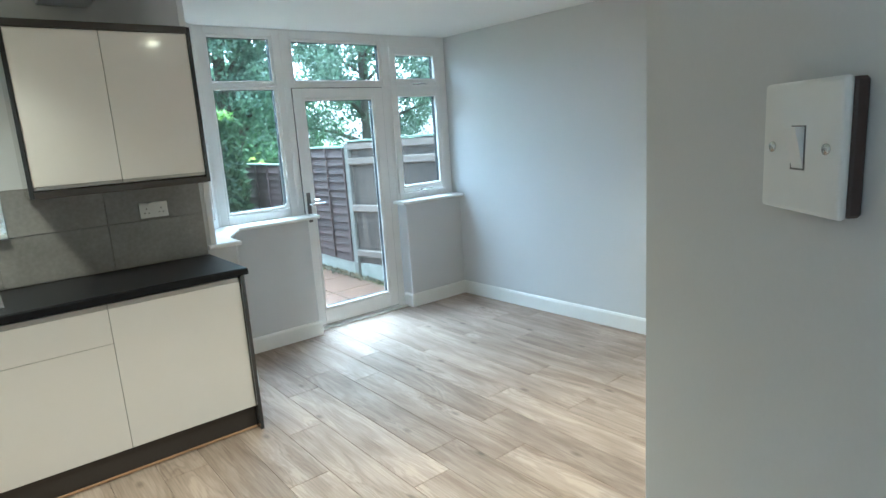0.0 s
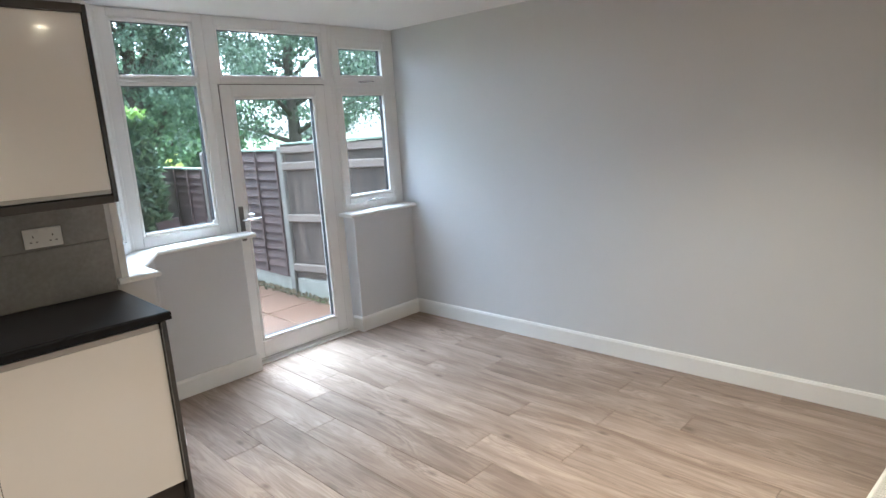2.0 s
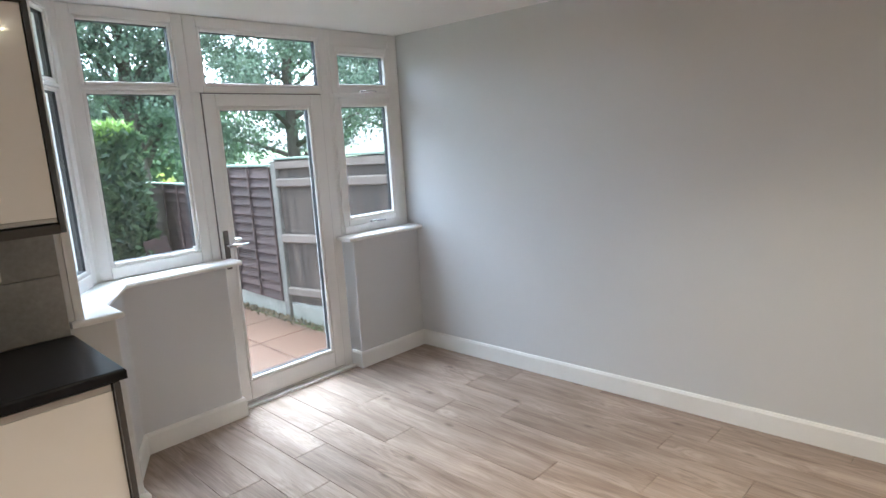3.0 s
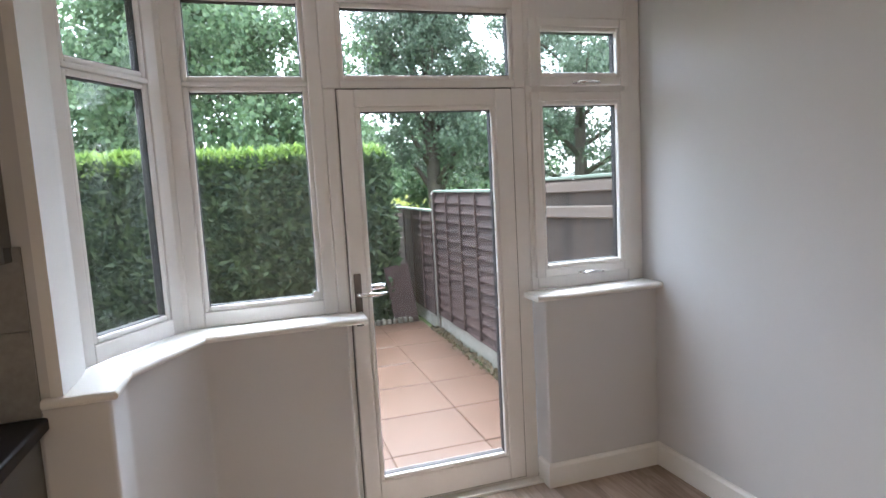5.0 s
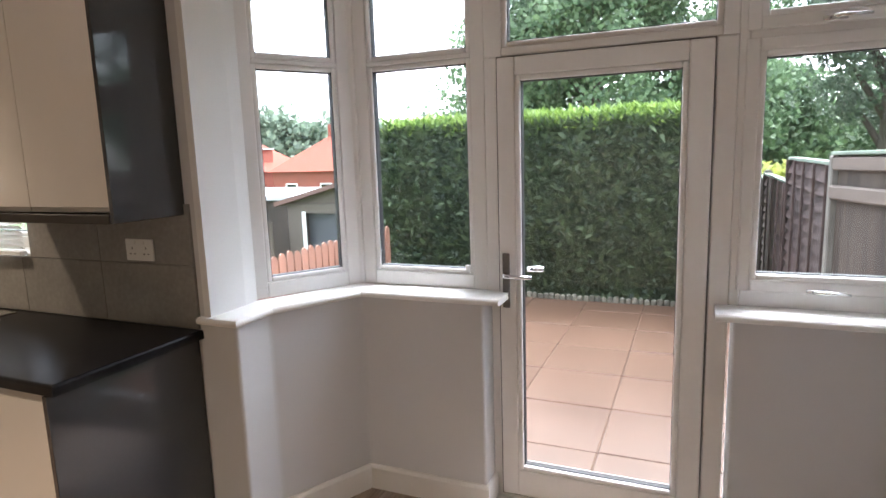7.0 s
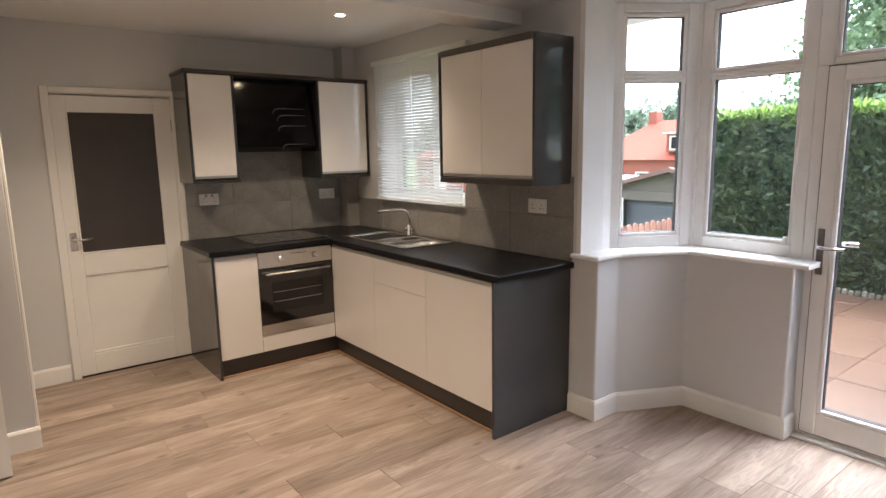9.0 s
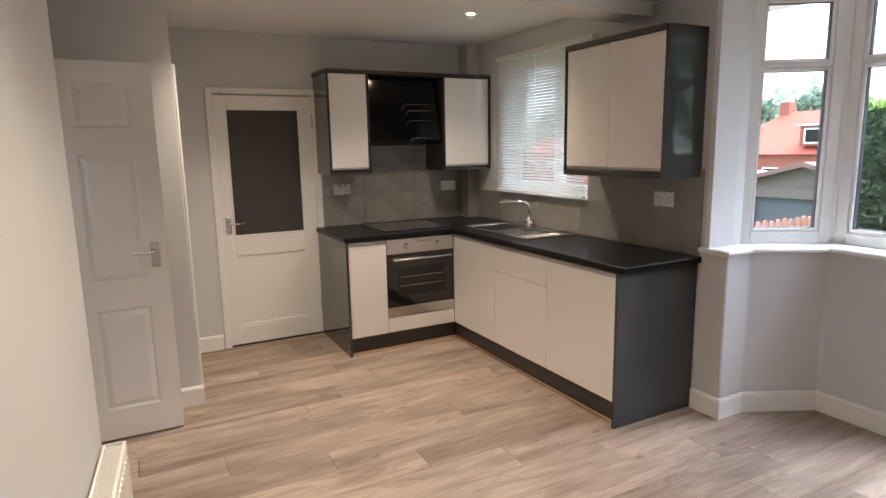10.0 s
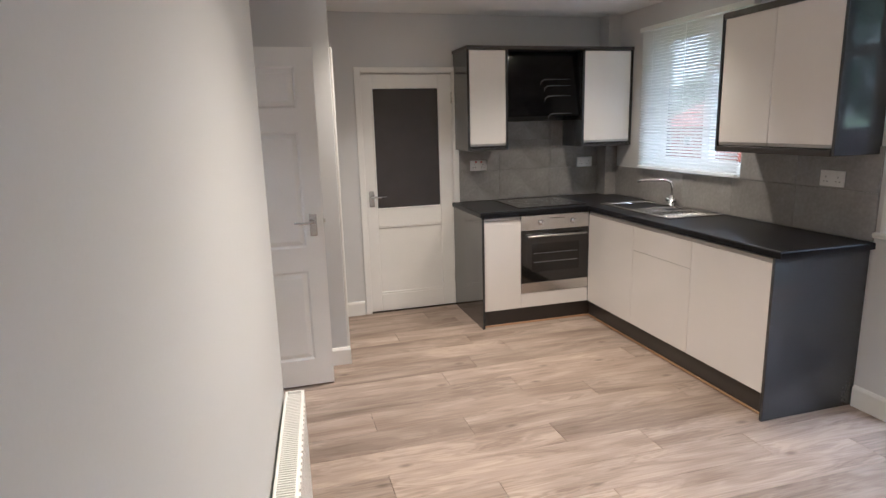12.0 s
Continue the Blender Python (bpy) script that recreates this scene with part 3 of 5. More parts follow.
def lever_handle(parent, x, z, y, side, way):
    """A lever on a square plate, on the face at y, looking along side; the lever points along way in x."""
    pl = part("handle_plate", boxes((x - 0.021, x + 0.021, min(y, y + side * 0.008), max(y, y + side * 0.008), z - 0.075, z + 0.055), bevel=0.003, segments=2), STEEL, parent, "brushed steel handle plate")
    bm = bmesh.new()
    rod(bm, [(x, y + side * 0.008, z + 0.01), (x, y + side * 0.045, z + 0.01), (x + way * 0.012, y + side * 0.052, z + 0.01), (x + way * 0.06, y + side * 0.05, z + 0.004), (x + way * 0.11, y + side * 0.05, z + 0.012)], [0.010, 0.009, 0.009, 0.008, 0.007], 10)
    part("lever", bm, CHROME, pl, "chrome lever", True)
    return pl


open_door = tagged(new("door_2"), "white moulded six-panel door standing open into the room", "door", kind="structure")
open_door.matrix_world = Matrix.Translation((-0.345, -0.457, 0.012)) @ Matrix.Rotation(radians(90), 4, 'Z')
part("door_leaf", six_panel_leaf(0.838, 1.981, 0.038), WHITE, open_door)
lever_handle(open_door, 0.778, 1.0, 0.0, -1, -1)
lever_handle(open_door, 0.778, 1.0, 0.038, 1, -1)
part("latch_plate", boxes((0.8375, 0.8395, 0.008, 0.030, 0.94, 1.06), bevel=0.0005), STEEL, open_door)
part("latch_bolt", boxes((0.8395, 0.849, 0.012, 0.026, 1.0, 1.025), bevel=0.002), CHROME, open_door)
structure("hall_door_lining", boxes((-0.395, -0.378, -0.575, -0.459, 0, 2.02), (0.186, 0.203, -0.575, -0.53, 0, 2.02), (-0.395, 0.203, -0.575, -0.459, 2.02, 2.04), bevel=0.002), WHITE, "white painted door lining", "door frame")
structure("partition_architrave", boxes((-0.715, -0.645, 0.5075, 0.524, 0, 2.03), bevel=0.004), WHITE, "white painted architrave at the wall's corner", "architrave")

# glazed door in the kitchen's end wall
gd = tagged(new("door_3"), "white painted door with a large dark glass pane, closed", "door", kind="structure")
gd.matrix_world = Matrix.Translation((W - 0.012, 0.83, 0)) @ Matrix.Rotation(radians(90), 4, 'Z')
part("architrave", boxes((-0.045, 0.005, -0.032, -0.0125, 0, 2.008), (0.755, 0.80, -0.032, -0.0125, 0, 2.008), (0.005, 0.755, -0.032, -0.0125, 1.968, 2.008), bevel=0.005, segments=2), WHITE, gd)
part("lining", boxes((-0.004, 0.004, -0.012, 0.11, 0, 1.975), (0.752, 0.759, -0.012, 0.11, 0, 1.975), (0.004, 0.752, -0.012, 0.11, 1.962, 1.974)), WHITE, gd)
part("door_leaf", boxes((0.007, 0.098, 0, 0.04, 0.008, 1.955), (0.640, 0.750, 0, 0.04, 0.008, 1.955), (0.098, 0.640, 0, 0.04, 1.848, 1.955), (0.098, 0.640, 0, 0.04, 0.735, 0.885), (0.098, 0.640, 0, 0.04, 0.008, 0.155), (0.098, 0.640, 0.012, 0.030, 0.155, 0.735), bevel=0.003), WHITE, gd)
part("panel_moulding", boxes((0.098, 0.640, 0.002, 0.012, 0.155, 0.175), (0.098, 0.640, 0.002, 0.012, 0.720, 0.735), bevel=0.004), WHITE, gd)
part("pane", boxes((0.096, 0.642, 0.014, 0.022, 0.883, 1.850)), DOORGLASS, gd, "dark obscured glass pane")
part("glazing_bead", frame_bars(0.090, 0.648, 0.878, 1.856, 0.012, -0.004, 0.012, 0.003), WHITE, gd)
lever_handle(gd, 0.052, 0.98, 0.0, -1, 1)
for z in (0.22, 1.72):
    bm = bmesh.new()
    rod(bm, [(0.752, -0.004, z), (0.752, -0.004, z + 0.09)], 0.006, 8)
    part("hinge", bm, STEEL, gd, "", True)


# ---- kitchen units ----
BT = 0.868     # carcass top
PT = 0.135     # plinth top


def base_front(parent, along, a, b, z0, z1, face, name="door", rail=True):
    """A gloss front with a rail along its top edge. along 'x': faces -y at y=face; along 'y': faces +x at x=face."""
    g = 0.0009
    top = z1 - 0.034 if rail else z1
    if along == 'x':
        d = part(name, boxes((a + g, b - g, face, face + 0.018, z0 + g, top), bevel=0.0015), CREAM, parent, "glossy off-white front")
        if rail:
            part("handle_rail", boxes((a + g, b - g, face + 0.004, face + 0.018, top, z1 - 0.010), bevel=0.002), LIP, d, "grey grip rail")
    else:
        d = part(name, boxes((face - 0.018, face, a + g, b - g, z0 + g, top), bevel=0.0015), CREAM, parent, "glossy off-white front")
        if rail:
            part("handle_rail", boxes((face - 0.018, face - 0.004, a + g, b - g, top, z1 - 0.010), bevel=0.002), LIP, d, "grey grip rail")
    return d


def base_unit_x(a, b, drawer, label):
    u = thing("base_cabinet", label, "cabinet", "base cabinets")
    part("body", boxes((a, b, 2.489, N - 0.004, PT, BT)), PLINTH, u)
    if drawer:
        base_front(u, 'x', a, b, 0.668, BT, 2.47, "drawer_front")
        base_front(u, 'x', a, b, PT, 0.667, 2.47, rail=False)
    else:
        base_front(u, 'x', a, b, PT, BT, 2.47)
    return u


base_unit_x(0.25, 0.866, False, "off-white gloss base cabinet with one wide door")
base_unit_x(-0.35, 0.2495, True, "off-white gloss base cabinet with a drawer and a door")
base_unit_x(-0.949, -0.3505, False, "off-white gloss corner base cabinet under the sink")
u = thing("base_cabinet", "narrow off-white gloss base cabinet beside the oven", "cabinet", "base cabinets")
part("body", boxes((W + 0.004, -0.970, 1.598, 1.894, PT, BT)), PLINTH, u)
base_front(u, 'y', 1.597, 1.894, PT, BT, -0.951)
ep = thing("end_panel", "dark grey gloss end panel of the base cabinets", "panel", "end panels")
part("board", boxes((0.867, 0.886, 2.445, N - 0.003, 0.0, BT), bevel=0.0015), DARK, ep)
ep = thing("end_panel", "dark grey gloss end panel beside the glazed door", "panel", "end panels")
part("board", boxes((W + 0.003, -0.940, 1.577, 1.595, 0.0, BT), bevel=0.0015), DARK, ep)
pl = thing("plinth", "dark grey plinth board under the base cabinets", "plinth")
part("board", boxes((-0.985, 0.866, 2.505, 2.520, 0.0, PT - 0.002)), PLINTH, pl)
part("board", boxes((-1.003, -0.988, 1.596, 2.520, 0.0, PT - 0.002)), PLINTH, pl)

bd = thing("floor_bead", "thin oak-coloured bead along the plinth", "bead")
part("strip", boxes((-0.985, 0.866, 2.490, 2.5045, 0.0, 0.012), bevel=0.004), mat("oak_bead", (0.42, 0.24, 0.12), 0.45, vary=0.15), bd)
part("strip", boxes((-0.9875, -0.973, 1.598, 2.4895, 0.0, 0.012), bevel=0.004), bpy.data.materials["oak_bead"], bd)
ob = thing("worktop", "black laminate worktop with rounded front edge", "worktop")
part("slab", prism([(W + 0.002, 1.565), (-0.935, 1.565), (-0.935, 2.45), (0.912, 2.45), (0.912, N - 0.002), (W + 0.002, N - 0.002)], BT + 0.001, 0.905, bevel=0.010, segments=4), WORKTOP, ob)

# built-in oven
ov = thing("oven", "stainless steel built-in oven with black glass door", "oven")
part("body", boxes((W + 0.02, -0.972, 1.8955, 2.4885, PT, BT)), BLACKMETAL, ov)
part("filler_panel", boxes((-0.969, -0.951, 1.8955, 2.469, PT + 0.0015, 0.248), bevel=0.0015), CREAM, ov, "off-white panel below the oven")
cp = part("control_panel", boxes((-0.971, -0.950, 1.8965, 2.4685, 0.742, 0.858), bevel=0.002), STEEL, ov, "steel control panel")
for y in (2.06, 2.33):
    bm = bmesh.new()
    rod(bm, [(-0.950, y, 0.80), (-0.934, y, 0.80), (-0.930, y, 0.80)], [0.021, 0.019, 0.014], 16)
    part("knob", bm, CHROME, cp, "steel knob", True)
part("marking", boxes((-0.950, -0.9497, 2.14, 2.26, 0.827, 0.831)), INK, cp)
od = part("door", boxes((-0.971, -0.947, 1.8965, 2.4685, 0.335, 0.739), bevel=0.002), BLACKGLASS, ov, "black glass oven door")
part("window", boxes((-0.9472, -0.9462, 1.985, 2.385, 0.415, 0.635)), BLACKMETAL, od)
for z in (0.49, 0.56):
    part("shelf_bar", boxes((-0.9462, -0.9458, 2.0, 2.37, z, z + 0.003)), LIP, od)
bm = bmesh.new()
rod(bm, [(-0.912, 1.935, 0.702), (-0.912, 2.43, 0.702)], 0.009, 12)
part("handle", bm, STEEL, od, "steel bar handle", True)
for y in (1.965, 2.40):
    bm = bmesh.new()
    rod(bm, [(-0.948, y, 0.702), (-0.912, y, 0.702)], 0.007, 10)
    part("handle_post", bm, STEEL, od, "", True)
part("bottom_trim", boxes((-0.971, -0.949, 1.8965, 2.4685, 0.252, 0.332), bevel=0.002), STEEL, ov, "steel lower trim")

hob = thing("hob", "black glass hob set in the worktop", "hob")
part("glass", boxes((-1.535, -1.03, 1.915, 2.485, 0.9052, 0.911), bevel=0.002), BLACKGLASS, hob)
for x, y, r in ((-1.40, 2.06, 0.075), (-1.40, 2.33, 0.095), (-1.15, 2.06, 0.095), (-1.15, 2.33, 0.075)):
    bm = bmesh.new()
    for k in range(40):
        a, b = 2 * math.pi * k / 40, 2 * math.pi * (k + 1) / 40
        bm.faces.new([bm.verts.new((x + q * math.cos(c), y + q * math.sin(c), 0.9115)) for q, c in ((r, a), (r, b), (r - 0.003, b), (r - 0.003, a))])
    part("cooking_zone", bm, LIP, hob)

# sink with one and a half bowls and a ribbed drainer
sk = thing("sink", "stainless steel sink with bowl, half bowl and drainer", "sink")
bm = bmesh.new()
sx, sy = [-0.98, -0.93, -0.60, -0.56, -0.42, -0.12], [2.575, 2.615, 2.955, 2.995]
sy2 = [2.575, 2.615, 2.80, 2.955, 2.995]
for i in range(5):
    for j in range(4):
        hole = (i == 1 and j in (1, 2)) or (i == 3 and j in (2,))
        if not hole:
            bm.faces.new([bm.verts.new((x, y, 0.9125)) for x, y in ((sx[i], sy2[j]), (sx[i + 1], sy2[j]), (sx[i + 1], sy2[j + 1]), (sx[i], sy2[j + 1]))])


def bowl(bm, x0, x1, y0, y1, depth):
    top = [(x0, y0), (x1, y0), (x1, y1), (x0, y1)]
    c = 0.02
    low = [(x0 + c, y0 + c), (x1 - c, y0 + c), (x1 - c, y1 - c), (x0 + c, y1 - c)]
    t = [bm.verts.new((x, y, 0.9125)) for x, y in top]
    m = [bm.verts.new((x + (0.004 if x == x0 else -0.004), y + (0.004 if y == y0 else -0.004), 0.905)) for x, y in top]
    d = [bm.verts.new((x, y, 0.9125 - depth)) for x, y in low]
    for p, q in ((t, m), (m, d)):
        for k in range(4):
            bm.faces.new((p[k], p[(k + 1) % 4], q[(k + 1) % 4], q[k]))
    bm.faces.new(d)


bowl(bm, -0.93, -0.60, 2.615, 2.955, 0.035)
bowl(bm, -0.56, -0.42, 2.80, 2.955, 0.030)
for p, q in (((-0.98, 2.575), (-0.12, 2.575)), ((-0.12, 2.575), (-0.12, 2.995)), ((-0.12, 2.995), (-0.98, 2.995)), ((-0.98, 2.995), (-0.98, 2.575))):
    bm.faces.new([bm.verts.new(v) for v in ((*p, 0.9125), (*q, 0.9125), (*q, 0.9055), (*p, 0.9055))])
bmesh.ops.remove_doubles(bm, verts=bm.verts[:], dist=1e-5)
part("basin", bm, STEEL, sk)
for k in range(8):
    bm = bmesh.new()
    rod(bm, [(-0.40 + 0.03, 2.635 + k * 0.038, 0.9125), (-0.16, 2.635 + k * 0.038, 0.9125)], 0.0045, 8)
    part("drainer_rib", bm, STEEL, sk, "", True)
bm = bmesh.new()
rod(bm, [(-0.765, 2.785, 0.8778), (-0.765, 2.785, 0.8795)], 0.035, 20)
part("drain", bm, CHROME, sk, "", True)

tap = thing("tap", "chrome mixer tap with a swan-neck spout on the sink", "tap")
bm = bmesh.new()
rod(bm, [(-0.63, 2.975, 0.912), (-0.63, 2.975, 0.918), (-0.63, 2.975, 0.92), (-0.63, 2.975, 0.99)], [0.028, 0.028, 0.02, 0.018], 16)
part("body", bm, CHROME, tap, "", True)
bm = bmesh.new()
arc = [(-0.63, 2.975, 0.985), (-0.63, 2.975, 1.06)] + [(-0.63 - 0.10 * (1 - math.cos(a)) * 0.5, 2.975 - 0.10 * (1 - math.cos(a)) * 0.5, 1.06 + 0.045 * math.sin(a)) for a in [0.3 * k for k in range(1, 6)]] + [(-0.80, 2.82, 1.095), (-0.815, 2.806, 1.082)]
rod(bm, arc, 0.011, 12)
part("spout", bm, CHROME, tap, "", True)
for sgn in (-1, 1):
    bm = bmesh.new()
    rod(bm, [(-0.63 + sgn * 0.015, 2.975, 0.955), (-0.63 + sgn * 0.045, 2.97, 0.955), (-0.63 + sgn * 0.05, 2.97, 0.955)], [0.012, 0.016, 0.012], 12)
    part("tap_handle", bm, CHROME, tap, "", True)


# wall cabinets
def wall_front(parent, along, a, b, z0, z1, face):
    g = 0.0015
    if along == 'x':
        d = part("door", boxes((a + g, b - g, face, face + 0.018, z0 + 0.022, z1), bevel=0.0015), CREAM, parent, "glossy off-white door")
        part("handle_rail", boxes((a + g, b - g, face + 0.002, face + 0.018, z0 + 0.004, z0 + 0.022), bevel=0.002), LIP, d, "pale grip rail")
    else:
        d = part("door", boxes((face - 0.018, face, a + g, b - g, z0 + 0.022, z1), bevel=0.0015), CREAM, parent, "glossy off-white door")
        part("handle_rail", boxes((face - 0.018, face - 0.002, a + g, b - g, z0 + 0.004, z0 + 0.022), bevel=0.002), LIP, d, "pale grip rail")
    return d


wc = thing("wall_cabinet", "double wall cabinet with off-white doors and dark gloss ends", "cabinet", "wall cabinets")
part("body", boxes((0.079, 0.861, 2.771, N - 0.003, 1.385, 2.112)), PLINTH, wc)
wall_front(wc, 'x', 0.079, 0.455, 1.382, 2.112, 2.752)
wall_front(wc, 'x', 0.455, 0.861, 1.382, 2.112, 2.752)
part("side_panel", boxes((0.060, 0.078, 2.745, N - 0.003, 1.35, 2.145), bevel=0.0015), DARK, wc)
part("side_panel", boxes((0.862, 0.880, 2.745, N - 0.003, 1.35, 2.145), bevel=0.0015), DARK, wc)
part("cornice", boxes((0.0785, 0.8615, 2.740, N - 0.003, 2.113, 2.147), bevel=0.002), PLINTH, wc)
part("pelmet", boxes((0.0785, 0.8615, 2.740, N - 0.003, 1.348, 1.381), bevel=0.002), PLINTH, wc)

wa = thing("wall_cabinet", "narrow wall cabinet with off-white door beside the hood", "cabinet", "wall cabinets")
part("body", boxes((W + 0.003, -1.322, 1.618, 1.915, 1.36, 2.10)), PLINTH, wa)
wall_front(wa, 'y', 1.62, 1.918, 1.372, 2.10, -1.30)
part("side_panel", boxes((W + 0.003, -1.296, 1.600, 1.6175, 1.345, 2.105), bevel=0.0015), DARK, wa)
part("side_panel", boxes((W + 0.003, -1.296, 1.9195, 1.936, 1.345, 2.105), bevel=0.0015), DARK, wa)
part("pelmet", boxes((W + 0.003, -1.294, 1.618, 1.919, 1.343, 1.3595), bevel=0.002), PLINTH, wa)
wb = thing("wall_cabinet", "wall cabinet with off-white door beside the window", "cabinet", "wall cabinets")
part("body", boxes((W + 0.155, -1.322, 2.605, 3.02, 1.36, 2.10)), PLINTH, wb)
wall_front(wb, 'y', 2.604, 3.024, 1.372, 2.10, -1.30)
part("side_panel", boxes((W + 0.003, -1.296, 2.585, 2.603, 1.345, 2.105), bevel=0.0015), DARK, wb)
part("side_panel", boxes((W + 0.155, -1.296, 3.026, 3.044, 1.345, 2.105), bevel=0.0015), DARK, wb)
part("pelmet", boxes((W + 0.155, -1.294, 2.604, 3.025, 1.343, 1.3595), bevel=0.002), PLINTH, wb)
cn = thing("cornice", "dark grey cornice along the wall cabinets", "cornice")
part("board", boxes((W + 0.003, -1.285, 1.590, 3.044, 2.1055, 2.132), bevel=0.003), PLINTH, cn)

hood = thing("cooker_hood", "black glass angled cooker hood between the wall cabinets", "cooker hood")
bm = bmesh.new()
prof = [(W + 0.005, 1.56), (-1.40, 1.56), (-1.325, 1.60), (-1.375, 1.98), (-1.39, 2.10), (W + 0.005, 2.10)]
a = [bm.verts.new((x, 1.938, z)) for x, z in prof]
b = [bm.verts.new((x, 2.583, z)) for x, z in prof]
for k in range(len(prof)):
    bm.faces.new((a[k], a[(k + 1) % 6], b[(k + 1) % 6], b[k]))
bm.faces.new(a)
bm.faces.new(b[::-1])
bmesh.ops.bevel(bm, geom=bm.edges[:], offset=0.006, segments=2, affect='EDGES')
HOODBLACK = mat("black_hood_glass", (0.005, 0.005, 0.006), 0.10, vary=0.1, bump=0)
HOODBLACK.node_tree.nodes["Principled BSDF"].inputs["Specular IOR Level"].default_value = 0.22
part("glass_front", bm, HOODBLACK, hood)
# grey bars laid on the glass in place of its curved reflections
HOODGLINT = mat("hood_reflection_grey", (0.09, 0.09, 0.092), 0.22, vary=0.1, bump=0)
for y0, y1, z in ((2.24, 2.50, 1.885), (2.27, 2.50, 1.835), (2.27, 2.50, 1.755), (2.29, 2.50, 1.615)):
    bm = bmesh.new()
    x = -1.325 - 0.05 * (z - 1.60) / 0.38 + 0.004
    rod(bm, [(x, y0, z - 0.05), (x, y0 + 0.006, z - 0.02), (x, y0 + 0.03, z - 0.003), (x, y0 + 0.07, z), (x, y1, z)], [0.002, 0.004, 0.005, 0.005, 0.003], 8)
    part("reflection_bar", bm, HOODGLINT, hood, "dark grey curved bar standing in for a reflection in the glass", True)

# tiles round the worktop
tiles_w = structure("splashback_west", boxes((W + 0.0005, W + 0.004, 1.60, 2.93, 0.905, 1.75)), GROUT, "grey stone-effect tiled splashback behind the hob", "splashback")
tiles_n = structure("splashback_north", boxes((-1.50, 0.90, N - 0.004, N - 0.0005, 0.905, 1.155), (-0.04, 0.90, N - 0.004, N - 0.0005, 1.155, 1.39)), GROUT, "grey stone-effect tiled splashback behind the sink", "splashback")
structure("tiled_pipe_boxing", boxes((W + 0.004, -1.50, 2.932, N - 0.0045, 0.906, 1.342), bevel=0.001), TILE, "grey tiled boxed-in pipe in the corner above the worktop", "boxing")
structure("pipe_boxing", boxes((W + 0.001, -1.50, 2.932, N - 0.001, 2.134, CEILING)), GREY, "grey boxed-in pipe in the corner", "boxing")

# ---- fixtures ----
def double_socket(m, red=False, switched=True):
    s = thing("socket", "white double power socket on the tiled wall" if not red else "white cooker switch and socket plate with red rockers", "socket", "sockets", m)
    part("plate", boxes((-0.073, 0.073, -0.009, 0, -0.043, 0.043), bevel=0.003, segments=2), SOCKET, s)
    for x in (-0.037, 0.037):
        for dx, dz, w, h in ((0, 0.012, 0.004, 0.009), (-0.011, -0.012, 0.008, 0.004), (0.011, -0.012, 0.008, 0.004)):
            part("socket_hole", boxes((x + dx - w / 2, x + dx + w / 2, -0.0096, -0.0085, dz - h / 2 - 0.004, dz + h / 2 - 0.004)), INK, s)
        part("rocker", boxes((x * 0.62 - 0.007, x * 0.62 + 0.007, -0.0125, -0.0085, 0.022, 0.037), bevel=0.001), RED if red else SOCKET, s)
    return s


double_socket(pose(0.637, N - 0.0125, 1.21))
double_socket(pose(W + 0.013, 1.80, 1.205, 0, 0, 90), red=True)
double_socket(pose(W + 0.013, 2.80, 1.195, 0, 0, 90))

sw = thing("light_switch", "white plastic single light switch on the grey wall", "light switch", at=pose(0.290, -0.417, 1.518, 0, 0, -128.2))
# dark brown puts the shadow at the plate's side into the box's colour
part("back_box", boxes((-0.043, 0.043, -0.010, 0, -0.043, 0.043), bevel=0.002), mat("switch_side_shade", (0.075, 0.052, 0.046), 0.5), sw, "surface box with the shadow at the plate's side in its brown")
part("plate", boxes((-0.044, 0.044, -0.0165, -0.0101, -0.044, 0.044), bevel=0.003, segments=3), SOCKET, sw)
bm = bmesh.new()
wedge = [(-0.0165, 0.014), (-0.0235, 0.014), (-0.0165, -0.014)]
lo, hi = [[bm.verts.new((x, y, z)) for y, z in wedge] for x in (-0.0065, 0.0065)]
bm.faces.new(lo)
bm.faces.new(hi)
for k in range(3):
    bm.faces.new((lo[k], lo[(k + 1) % 3], hi[(k + 1) % 3], hi[k]))
part("rocker", bm, SOCKET, sw, "white rocker tipped out at the top")
part("rocker_recess", frame_bars(-0.0078, 0.0078, -0.0148, 0.0148, 0.0012, -0.0169, -0.016, 0), GROUT, sw)
for x in (-0.030, 0.030):
    bm = bmesh.new()
    rod(bm, [(x, -0.0160, 0), (x, -0.0178, 0)], 0.0036, 12)
    part("screw", bm, STEEL, sw, "", True)

rad = thing("radiator", "white panel radiator with slotted top grille under the grey wall", "radiator")
RX0, RX1, RY0, RY1, RZ0, RZ1 = 1.36, 2.68, 0.124, 0.182, 0.15, 0.75
bm = bmesh.new()
n = 44
for k in range(n):
    x0 = RX0 + 0.01 + (RX1 - RX0 - 0.02) * k / n
    w = (RX1 - RX0 - 0.02) / n
    box(bm, x0, x0 + w * 0.62, RY1 - 0.006, RY1, RZ0 + 0.03, RZ1 - 0.04)
part("front_ribs", bm, RADIATOR, rad)
part("front_panel", boxes((RX0, RX1, RY1 - 0.012, RY1 - 0.004, RZ0, RZ1 - 0.01), bevel=0.002), RADIATOR, rad)
part("back_panel", boxes((RX0, RX1, RY0, RY0 + 0.008, RZ0, RZ1 - 0.01), bevel=0.002), RADIATOR, rad)
part("side_cover", boxes((RX0 - 0.004, RX0, RY0, RY1, RZ0 + 0.01, RZ1), bevel=0.001), RADIATOR, rad)
part("side_cover", boxes((RX1, RX1 + 0.004, RY0, RY1, RZ0 + 0.01, RZ1), bevel=0.001), RADIATOR, rad)
